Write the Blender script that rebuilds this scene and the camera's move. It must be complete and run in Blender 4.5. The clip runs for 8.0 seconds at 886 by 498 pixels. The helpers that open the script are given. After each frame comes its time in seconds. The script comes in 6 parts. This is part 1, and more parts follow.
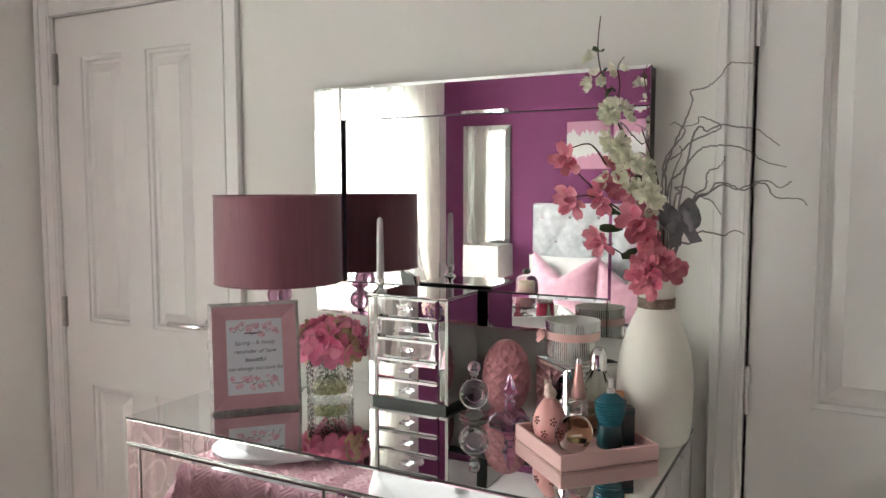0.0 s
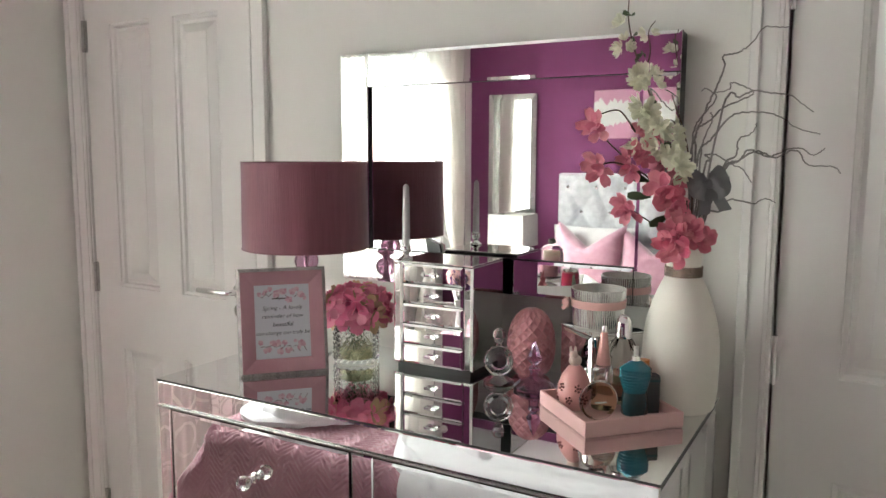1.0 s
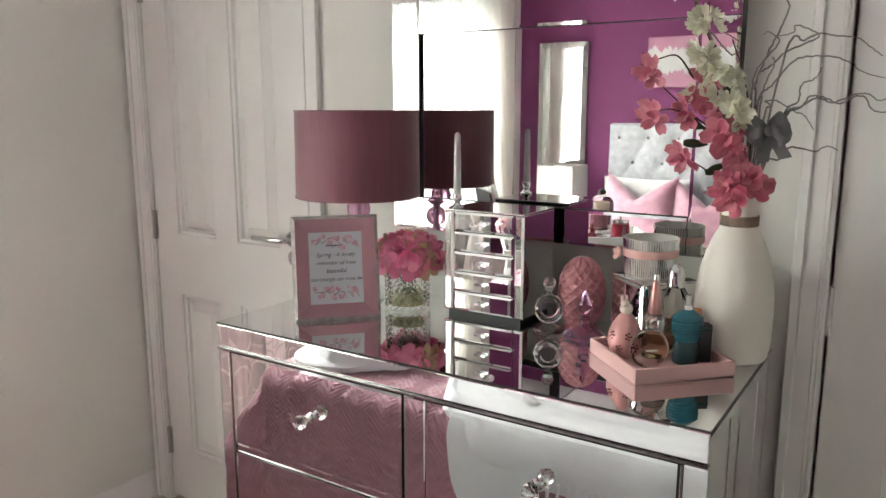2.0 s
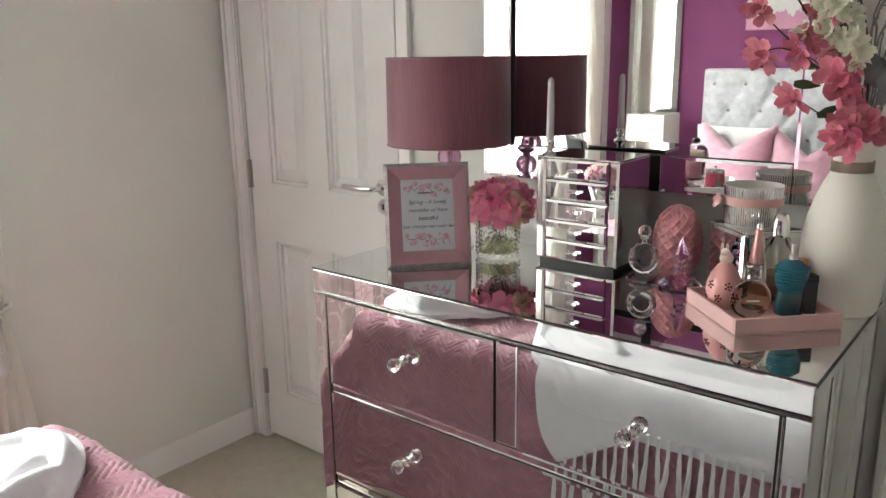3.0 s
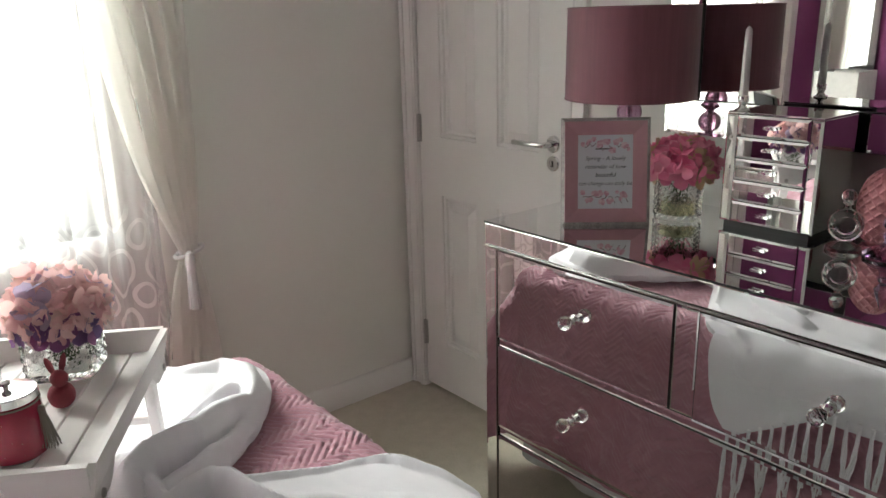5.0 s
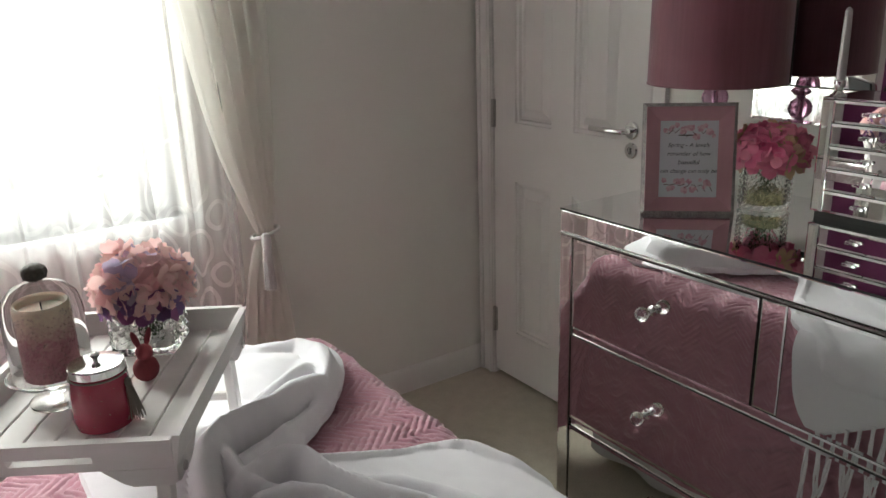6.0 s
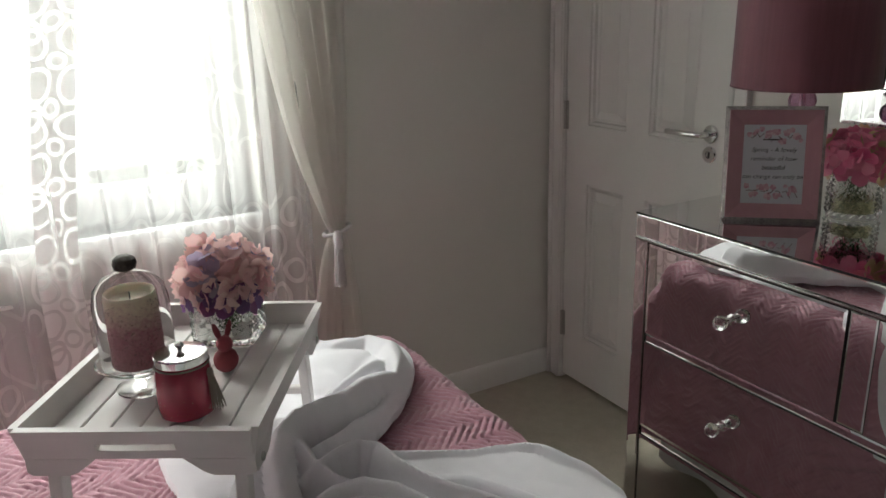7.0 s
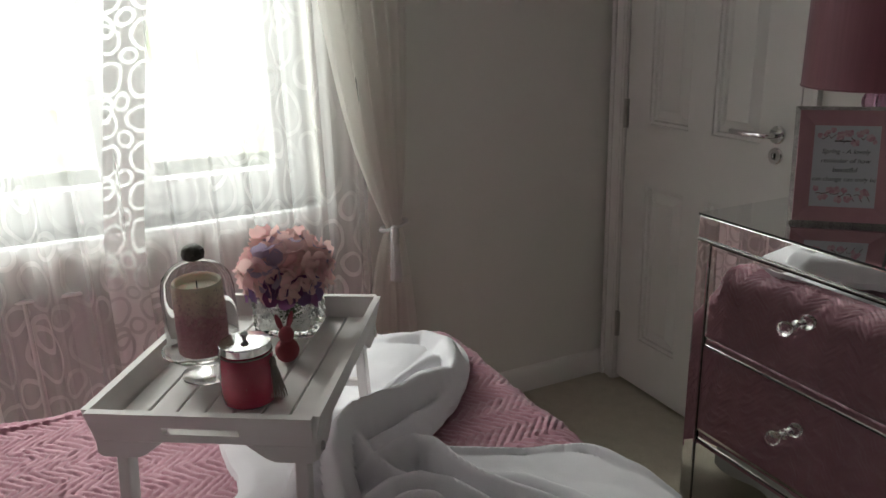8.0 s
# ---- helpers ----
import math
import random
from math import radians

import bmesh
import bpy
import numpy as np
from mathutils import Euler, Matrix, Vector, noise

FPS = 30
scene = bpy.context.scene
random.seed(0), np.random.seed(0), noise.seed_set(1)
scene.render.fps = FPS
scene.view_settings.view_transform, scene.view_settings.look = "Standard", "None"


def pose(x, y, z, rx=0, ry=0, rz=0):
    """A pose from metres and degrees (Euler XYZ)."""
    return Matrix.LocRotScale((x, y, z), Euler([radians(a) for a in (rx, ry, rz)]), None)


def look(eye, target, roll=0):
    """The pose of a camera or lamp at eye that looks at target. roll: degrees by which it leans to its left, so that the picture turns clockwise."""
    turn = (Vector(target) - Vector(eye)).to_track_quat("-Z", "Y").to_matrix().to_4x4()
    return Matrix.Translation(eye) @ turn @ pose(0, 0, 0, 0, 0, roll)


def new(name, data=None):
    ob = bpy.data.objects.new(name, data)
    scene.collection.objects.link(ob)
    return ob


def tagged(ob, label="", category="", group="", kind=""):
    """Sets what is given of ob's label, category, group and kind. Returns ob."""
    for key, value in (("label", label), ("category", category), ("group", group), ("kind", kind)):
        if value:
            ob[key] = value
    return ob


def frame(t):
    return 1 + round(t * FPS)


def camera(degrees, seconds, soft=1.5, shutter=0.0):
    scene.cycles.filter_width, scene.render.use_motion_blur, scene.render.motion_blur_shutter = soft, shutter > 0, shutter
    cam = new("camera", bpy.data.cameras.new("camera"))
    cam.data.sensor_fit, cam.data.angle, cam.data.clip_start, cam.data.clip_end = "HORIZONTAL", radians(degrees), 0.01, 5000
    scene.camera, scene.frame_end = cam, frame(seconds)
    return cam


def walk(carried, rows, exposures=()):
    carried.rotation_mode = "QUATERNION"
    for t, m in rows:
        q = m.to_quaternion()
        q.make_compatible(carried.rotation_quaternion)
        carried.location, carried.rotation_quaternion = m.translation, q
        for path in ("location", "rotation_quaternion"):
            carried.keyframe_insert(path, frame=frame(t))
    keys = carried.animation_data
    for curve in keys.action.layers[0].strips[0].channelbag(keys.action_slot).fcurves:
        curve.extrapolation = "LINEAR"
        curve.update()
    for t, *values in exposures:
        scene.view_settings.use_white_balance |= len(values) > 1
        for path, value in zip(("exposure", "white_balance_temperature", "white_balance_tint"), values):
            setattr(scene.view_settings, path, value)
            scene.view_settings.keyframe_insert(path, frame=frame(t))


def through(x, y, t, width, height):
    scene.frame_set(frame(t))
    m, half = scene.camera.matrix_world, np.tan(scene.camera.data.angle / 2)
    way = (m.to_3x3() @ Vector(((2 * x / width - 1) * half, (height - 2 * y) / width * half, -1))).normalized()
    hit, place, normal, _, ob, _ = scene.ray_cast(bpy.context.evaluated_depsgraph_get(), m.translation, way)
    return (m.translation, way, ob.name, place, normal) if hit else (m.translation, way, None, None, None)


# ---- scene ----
cam = camera(60.4, 8.0)
PATH = [
    (0, (0.015, 0.117, 1.45), (-0.909, 1.883, 1.286), -0.0),
    (0.5, (0.013, 0.117, 1.448), (-0.933, 1.868, 1.252), -0.0),
    (1, (0.013, 0.113, 1.443), (-0.963, 1.842, 1.202), 0.2),
    (2.5, (0.004, 0.09, 1.431), (-1.14, 1.674, 1.001), -0.4),
    (3, (-0.007, 0.083, 1.425), (-1.234, 1.586, 0.94), -0.9),
    (3.5, (-0.018, 0.081, 1.421), (-1.308, 1.517, 0.898), -1.1),
    (4, (-0.028, 0.08, 1.416), (-1.398, 1.429, 0.868), -1.4),
    (4.5, (-0.04, 0.065, 1.415), (-1.468, 1.345, 0.848), -1.6),
    (5, (-0.055, 0.054, 1.411), (-1.539, 1.264, 0.834), -1.5),
    (6.5, (-0.082, 0.043, 1.403), (-1.708, 1.037, 0.796), -1.9),
    (7, (-0.089, 0.032, 1.403), (-1.759, 0.957, 0.806), -1.8),
    (7.5, (-0.093, 0.025, 1.401), (-1.804, 0.873, 0.805), -1.8),
    (8, (-0.094, 0.018, 1.403), (-1.823, 0.823, 0.803), -1.7),
]
walk(cam, [(t, look(eye, target, roll)) for t, eye, target, roll in PATH],
     [(0, 0.36), (1, 0.36), (2.5, 0.40), (3.5, 0.24), (4.0, 0.11), (4.5, -0.07), (5, -0.28), (6.5, -0.93), (7, -1.13), (8, -1.47)])

# world: overcast daylight that only the window lets in
world = bpy.data.worlds.new("world")
scene.world = world
world.use_nodes = True
wn = world.node_tree.nodes
sky = wn.new("ShaderNodeTexSky")
sky.sky_type, sky.sun_disc, sky.sun_elevation, sky.sun_rotation = "NISHITA", False, radians(40), radians(270)
world.node_tree.links.new(sky.outputs[0], wn["Background"].inputs[0])
wn["Background"].inputs[1].default_value = 0.12
sun = new("sun", bpy.data.lights.new("sun", "SUN"))
sun.data.energy, sun.data.angle, sun.data.color = 0.8, radians(15), (1.0, 0.96, 0.9)
sun.matrix_world = look((-8, 2, 8), (-2.3, 0, 1.0))
day = new("window_daylight", bpy.data.lights.new("window_daylight", "AREA"))
day.data.shape, day.data.size, day.data.size_y, day.data.energy, day.data.color = "RECTANGLE", 2.2, 1.2, 455.0, (0.952, 1.0, 0.945)
day.matrix_world = look((-3.35, 0.0, 2.45), (-1.6, 0.0, 1.1))


# ---- materials ----
def node(nt, kind, **props):
    n = nt.nodes.new(kind)
    for k, v in props.items():
        n.inputs[k].default_value = v
    return n


def material(name, a, b=None, scale=20.0, rough=0.6, metal=0.0, bump=0.0, bump_scale=None, detail=4.0, stretch=(1, 1, 1), glass=0.0, ior=1.45, sheen=0.0, coat=0.0, island=0.0, sss=0.0, rough_var=0.08):
    """A two-tone noise material with fine relief."""
    m = bpy.data.materials.new(name)
    m.use_nodes = True
    nt = m.node_tree
    p = nt.nodes["Principled BSDF"]
    link = nt.links.new
    co = nt.nodes.new("ShaderNodeTexCoord")
    mp = nt.nodes.new("ShaderNodeMapping")
    mp.inputs["Scale"].default_value = stretch
    link(co.outputs["Object"], mp.inputs["Vector"])
    n1 = node(nt, "ShaderNodeTexNoise", Scale=scale, Detail=detail)
    n2 = node(nt, "ShaderNodeTexNoise", Scale=scale * 0.13, Detail=2.0)
    link(mp.outputs[0], n1.inputs["Vector"])
    link(mp.outputs[0], n2.inputs["Vector"])
    mix = nt.nodes.new("ShaderNodeMix")
    mix.data_type = "RGBA"
    b = b or tuple(c * 0.88 for c in a)
    mix.inputs["A"].default_value, mix.inputs["B"].default_value = (*a, 1), (*b, 1)
    add = nt.nodes.new("ShaderNodeMath")
    add.operation = "MULTIPLY_ADD"
    link(n1.outputs[0], add.inputs[0])
    add.inputs[1].default_value = 0.6
    half = nt.nodes.new("ShaderNodeMath")
    half.operation = "MULTIPLY"
    half.inputs[1].default_value = 0.4
    link(n2.outputs[0], half.inputs[0])
    link(half.outputs[0], add.inputs[2])
    ramp = nt.nodes.new("ShaderNodeMapRange")
    ramp.inputs["From Min"].default_value, ramp.inputs["From Max"].default_value = 0.33, 0.67
    link(add.outputs[0], ramp.inputs["Value"])
    fac = ramp.outputs[0]
    if island:
        geo = nt.nodes.new("ShaderNodeNewGeometry")
        blend = nt.nodes.new("ShaderNodeMix")
        blend.inputs["Factor"].default_value = island
        link(fac, blend.inputs["A"])
        link(geo.outputs["Random Per Island"], blend.inputs["B"])
        fac = blend.outputs["Result"]
    link(fac, mix.inputs["Factor"])
    link(mix.outputs["Result"], p.inputs["Base Color"])
    rv = nt.nodes.new("ShaderNodeMapRange")
    rv.inputs["To Min"].default_value, rv.inputs["To Max"].default_value = max(0, rough - rough_var * rough), min(1, rough + rough_var * rough)
    link(n2.outputs[0], rv.inputs["Value"])
    link(rv.outputs[0], p.inputs["Roughness"])
    p.inputs["Metallic"].default_value, p.inputs["Transmission Weight"].default_value, p.inputs["IOR"].default_value = metal, glass, ior
    p.inputs["Sheen Weight"].default_value, p.inputs["Coat Weight"].default_value = sheen, coat
    if sss:
        p.inputs["Subsurface Weight"].default_value, p.inputs["Subsurface Radius"].default_value, p.inputs["Subsurface Scale"].default_value = sss, (1, 0.5, 0.5), 0.01
    if bump:
        n3 = node(nt, "ShaderNodeTexNoise", Scale=bump_scale or scale * 4, Detail=5.0)
        link(mp.outputs[0], n3.inputs["Vector"])
        bp = nt.nodes.new("ShaderNodeBump")
        bp.inputs["Strength"].default_value, bp.inputs["Distance"].default_value = bump, 0.002
        link(n3.outputs[0], bp.inputs["Height"])
        link(bp.outputs[0], p.inputs["Normal"])
    return m


WALL = material("wall_paint", (0.79, 0.778, 0.735), (0.76, 0.748, 0.705), 3, 0.75, bump=0.12, bump_scale=260)
PURPLE = material("plum_paint", (0.22, 0.045, 0.15), (0.2, 0.04, 0.135), 3, 0.7, bump=0.1, bump_scale=260)
CEIL = material("ceiling_paint", (0.85, 0.85, 0.84), None, 4, 0.9)
GLOSS = material("white_gloss", (0.82, 0.805, 0.78), (0.78, 0.765, 0.74), 5, 0.38, bump=0.06, bump_scale=120)
CARPET = material("carpet_pile", (0.58, 0.52, 0.42), (0.46, 0.41, 0.32), 160, 0.95, bump=0.9, bump_scale=420, sheen=0.3)
MIRROR = material("mirror_silver", (0.83, 0.84, 0.835), (0.81, 0.82, 0.815), 3, 0.012, 1.0, rough_var=0.3)
EDGE = material("black_edge", (0.012, 0.012, 0.013), (0.02, 0.02, 0.02), 30, 0.35)
BEAD = material("aged_silver_bead", (0.36, 0.35, 0.34), (0.22, 0.21, 0.2), 60, 0.25, 1.0)
CARCASS = material("smoked_carcass", (0.06, 0.057, 0.055), (0.04, 0.038, 0.036), 30, 0.4)
CHROME = material("chrome", (0.78, 0.78, 0.78), (0.7, 0.7, 0.7), 30, 0.1, 1.0)
STEEL = material("brushed_steel", (0.5, 0.49, 0.47), (0.4, 0.39, 0.37), 90, 0.32, 1.0)
CUT_GLASS = material("cut_glass", (0.99, 0.99, 0.985), (0.98, 0.98, 0.97), 10, 0.05, glass=1.0, ior=1.15)
CRYSTAL = material("crystal_glass", (0.96, 0.97, 0.97), (0.94, 0.95, 0.95), 10, 0.02, glass=1.0, ior=1.52)
THIN_GLASS = material("clear_glass", (0.97, 0.98, 0.98), None, 10, 0.01, glass=1.0, ior=1.04)
FLASK = material("flask_glass", (0.97, 0.95, 0.94), None, 10, 0.02, glass=1.0, ior=1.2)
PINK_FLASK = material("pink_scent_glass", (0.99, 0.90, 0.87), None, 10, 0.02, glass=1.0, ior=1.10)
PLUM_GLASS = material("plum_glass", (0.88, 0.52, 0.74), (0.82, 0.46, 0.68), 10, 0.05, glass=0.85, ior=1.45)
VIOLET_GLASS = material("violet_glass", (0.92, 0.66, 0.94), (0.86, 0.58, 0.90), 10, 0.02, glass=1.0, ior=1.38)
SHADE = material("plum_silk", (0.20, 0.062, 0.085), (0.15, 0.042, 0.06), 90, 0.62, bump=0.35, bump_scale=300, stretch=(1, 1, 0.06), sheen=0.35)
SHADE_IN = material("shade_lining", (0.2, 0.09, 0.1), None, 20, 0.8)
PINK_WOOD = material("pink_painted_wood", (0.44, 0.24, 0.27), (0.39, 0.20, 0.235), 40, 0.5, bump=0.15, stretch=(1, 1, 0.3))
GLITTER = material("silver_glitter", (0.55, 0.52, 0.5), (0.2, 0.19, 0.19), 420, 0.4, 0.7, bump=1.0, bump_scale=500)
PAPER = material("printed_card", (0.60, 0.62, 0.66), (0.57, 0.59, 0.63), 8, 0.7)
INK = material("black_ink", (0.02, 0.02, 0.025), None, 10, 0.6)
BLOSSOM_PINK = material("print_pink", (0.48, 0.20, 0.28), (0.70, 0.58, 0.62), 60, 0.7, island=0.7)
TWIG_BROWN = material("print_brown", (0.16, 0.09, 0.08), None, 30, 0.7)
HOT_PINK = material("hot_pink_petal", (0.78, 0.09, 0.27), (0.94, 0.50, 0.60), 35, 0.6, island=0.55, sheen=0.2)
HOT_PALE = material("pale_centre_petal", (0.62, 0.5, 0.25), (0.6, 0.3, 0.3), 35, 0.6, island=0.5)
PEACH = material("peach_petal", (0.96, 0.84, 0.78), (0.86, 0.44, 0.52), 45, 0.6, island=0.75)
DUSK_BLUE = material("dusky_blue_petal", (0.42, 0.38, 0.58), (0.74, 0.56, 0.62), 60, 0.6, island=0.5)
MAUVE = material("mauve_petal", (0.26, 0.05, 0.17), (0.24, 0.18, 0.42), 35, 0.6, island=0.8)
WHITE_PETAL = material("white_petal", (0.90, 0.90, 0.80), (0.82, 0.82, 0.62), 60, 0.6, island=0.3)
ROSE_PETAL = material("rose_petal", (0.50, 0.045, 0.13), (0.86, 0.42, 0.46), 45, 0.6, island=0.5)
STEM = material("brown_stem", (0.10, 0.06, 0.045), (0.07, 0.05, 0.03), 60, 0.8, bump=0.4)
LEAF = material("leaf_green", (0.06, 0.09, 0.035), (0.045, 0.07, 0.03), 40, 0.55)
SILVER_TWIG = material("silver_twig", (0.34, 0.32, 0.31), (0.2, 0.19, 0.18), 160, 0.42, 0.6, bump=0.6)
RIBBON = material("grey_satin", (0.15, 0.15, 0.155), (0.22, 0.22, 0.225), 30, 0.4, 0.3, bump=0.2)
VASE_WHITE = material("cream_ceramic", (0.74, 0.71, 0.64), (0.70, 0.67, 0.60), 6, 0.55, bump=0.08, bump_scale=90)
DIAMANTE = material("diamante", (0.62, 0.50, 0.42), (0.16, 0.12, 0.10), 380, 0.22, 0.9, bump=1.0, bump_scale=300)
PINEAPPLE = material("dusky_pink_gloss", (0.50, 0.21, 0.23), (0.44, 0.17, 0.19), 12, 0.42, coat=0.15)
PINK_LACQ = material("pink_lacquer", (0.64, 0.40, 0.38), (0.60, 0.36, 0.35), 10, 0.42)
PINK_CERAMIC = material("pink_ceramic", (0.66, 0.33, 0.31), (0.60, 0.28, 0.27), 14, 0.3, coat=0.4)
HOLE = material("dark_hole", (0.12, 0.03, 0.03), None, 10, 0.8)
BUNNY_CREAM = material("cream_glaze", (0.68, 0.55, 0.48), (0.6, 0.46, 0.4), 30, 0.35, coat=0.3)
PERFUME_GOLD = material("perfume_gold", (0.93, 0.80, 0.58), None, 5, 0.03, glass=1.0, ior=1.2)
ROSE_METAL = material("rose_metal", (0.62, 0.36, 0.33), (0.55, 0.3, 0.28), 60, 0.3, 0.8)
TEAL = material("teal_glass", (0.01, 0.12, 0.16), (0.005, 0.08, 0.11), 20, 0.18, coat=0.5)
TEAL_DARK = material("dark_teal_glass", (0.006, 0.045, 0.055), None, 20, 0.2, coat=0.4)
DARK_CARD = material("dark_box_card", (0.02, 0.022, 0.028), None, 20, 0.5)
AMBER = material("amber_plastic", (0.5, 0.18, 0.04), None, 20, 0.35)
RIBBED = material("rhinestone_glass", (0.72, 0.70, 0.66), (0.56, 0.54, 0.50), 500, 0.3, 0.25, bump=0.8, bump_scale=420)
PINK_RIBBON = material("pale_pink_ribbon", (0.74, 0.45, 0.41), (0.66, 0.36, 0.33), 25, 0.5, sheen=0.3)
LIQUID = material("yellow_water", (0.97, 0.95, 0.62), (0.94, 0.91, 0.55), 10, 0.05, glass=0.8, ior=1.33)
QUILT = material("pink_quilt", (0.52, 0.265, 0.325), (0.44, 0.21, 0.265), 22, 0.85, bump=0.35, bump_scale=500, sheen=0.45)
FLEECE = material("white_fleece", (0.88, 0.865, 0.905), (0.85, 0.835, 0.875), 40, 0.95, bump=0.3, bump_scale=420, sheen=0.5)
LINEN = material("white_linen", (0.74, 0.73, 0.72), None, 20, 0.9, bump=0.3, bump_scale=300)
VELVET = material("crushed_velvet", (0.60, 0.61, 0.63), (0.40, 0.41, 0.43), 28, 0.42, sheen=0.8, bump=0.6, bump_scale=60, detail=8)
CUSHION = material("pink_velvet", (0.56, 0.31, 0.38), (0.40, 0.19, 0.26), 18, 0.6, sheen=0.7)
TRAY_PAINT = material("white_wash_wood", (0.78, 0.745, 0.73), (0.72, 0.69, 0.67), 30, 0.55, bump=0.15, stretch=(1, 0.2, 1))
CANDLE_TOP = material("candle_wax_cream", (0.86, 0.77, 0.62), None, 30, 0.5, sss=0.2)
FLECK = material("glitter_fleck", (0.75, 0.65, 0.62), None, 90, 0.25, 0.9)
JAR_PINK = material("raspberry_glaze", (0.36, 0.03, 0.07), (0.28, 0.02, 0.05), 30, 0.22, coat=0.5)
BUNNY_RED = material("rose_flocked", (0.30, 0.06, 0.075), (0.24, 0.045, 0.06), 90, 0.8, bump=0.5)
DARK_METAL = material("dark_pewter", (0.10, 0.09, 0.08), (0.04, 0.035, 0.03), 120, 0.5, 0.6, bump=0.8)
TASSEL_GREY = material("grey_tassel", (0.32, 0.28, 0.25), (0.22, 0.19, 0.17), 90, 0.8, stretch=(1, 1, 0.1))
CANDLE_SILVER = material("silver_candle", (0.52, 0.51, 0.5), (0.45, 0.44, 0.43), 20, 0.35, 0.7)
UPVC = material("white_upvc", (0.78, 0.79, 0.80), None, 5, 0.35)
RAD_PAINT = material("radiator_enamel", (0.74, 0.73, 0.72), None, 5, 0.4)
CURTAIN = material("cream_curtain", (0.90, 0.885, 0.85), (0.86, 0.84, 0.80), 60, 0.85, bump=0.4, bump_scale=400, stretch=(1, 1, 0.3), sheen=0.3)
CREAM_SHADE = material("cream_lampshade", (0.52, 0.51, 0.48), None, 40, 0.8, bump=0.2)


def translucent(m, share, colour=(0.85, 0.83, 0.78)):
    """Lets light through a cloth."""
    nt = m.node_tree
    p = nt.nodes["Principled BSDF"]
    tr = nt.nodes.new("ShaderNodeBsdfTranslucent")
    tr.inputs["Color"].default_value = (*colour, 1)
    mx = nt.nodes.new("ShaderNodeMixShader")
    mx.inputs[0].default_value = share
    out = nt.nodes["Material Output"]
    nt.links.new(p.outputs[0], mx.inputs[1])
    nt.links.new(tr.outputs[0], mx.inputs[2])
    nt.links.new(mx.outputs[0], out.inputs[0])
    return m


translucent(CURTAIN, 0.62, (0.96, 0.95, 0.92))
for petal_mat, tone, share in ((PEACH, (1.0, 0.72, 0.68), 0.38), (DUSK_BLUE, (0.5, 0.45, 0.6), 0.4), (HOT_PINK, (0.75, 0.2, 0.32), 0.3), (WHITE_PETAL, (0.85, 0.85, 0.72), 0.35), (ROSE_PETAL, (0.75, 0.22, 0.32), 0.2), (MAUVE, (0.3, 0.14, 0.3), 0.3)):
    translucent(petal_mat, share, tone)


def candle_wax():
    """Pink glitter wax that fades unevenly into cream towards the candle's top."""
    m = material("fading_candle_wax", (0.44, 0.15, 0.21), (0.60, 0.32, 0.34), 170, 0.45, bump=0.4)
    nt = m.node_tree
    p = nt.nodes["Principled BSDF"]
    src = p.inputs["Base Color"].links[0].from_socket
    co = nt.nodes.new("ShaderNodeTexCoord")
    sp = nt.nodes.new("ShaderNodeSeparateXYZ")
    nt.links.new(co.outputs["Object"], sp.inputs[0])
    nz = node(nt, "ShaderNodeTexNoise", Scale=150.0, Detail=5.0)
    nt.links.new(co.outputs["Object"], nz.inputs["Vector"])
    ad = nt.nodes.new("ShaderNodeMath")
    ad.operation = "MULTIPLY_ADD"
    ad.inputs[1].default_value = 0.075
    nt.links.new(nz.outputs[0], ad.inputs[0])
    nt.links.new(sp.outputs["Z"], ad.inputs[2])
    rg = nt.nodes.new("ShaderNodeMapRange")
    rg.inputs["From Min"].default_value, rg.inputs["From Max"].default_value = 0.095, 0.150
    nt.links.new(ad.outputs[0], rg.inputs["Value"])
    mx = nt.nodes.new("ShaderNodeMix")
    mx.data_type = "RGBA"
    mx.inputs["B"].default_value = (0.80, 0.68, 0.52, 1)
    nt.links.new(rg.outputs[0], mx.inputs["Factor"])
    nt.links.new(src, mx.inputs["A"])
    nt.links.new(mx.outputs["Result"], p.inputs["Base Color"])
    return m


CANDLE_PINK = candle_wax()


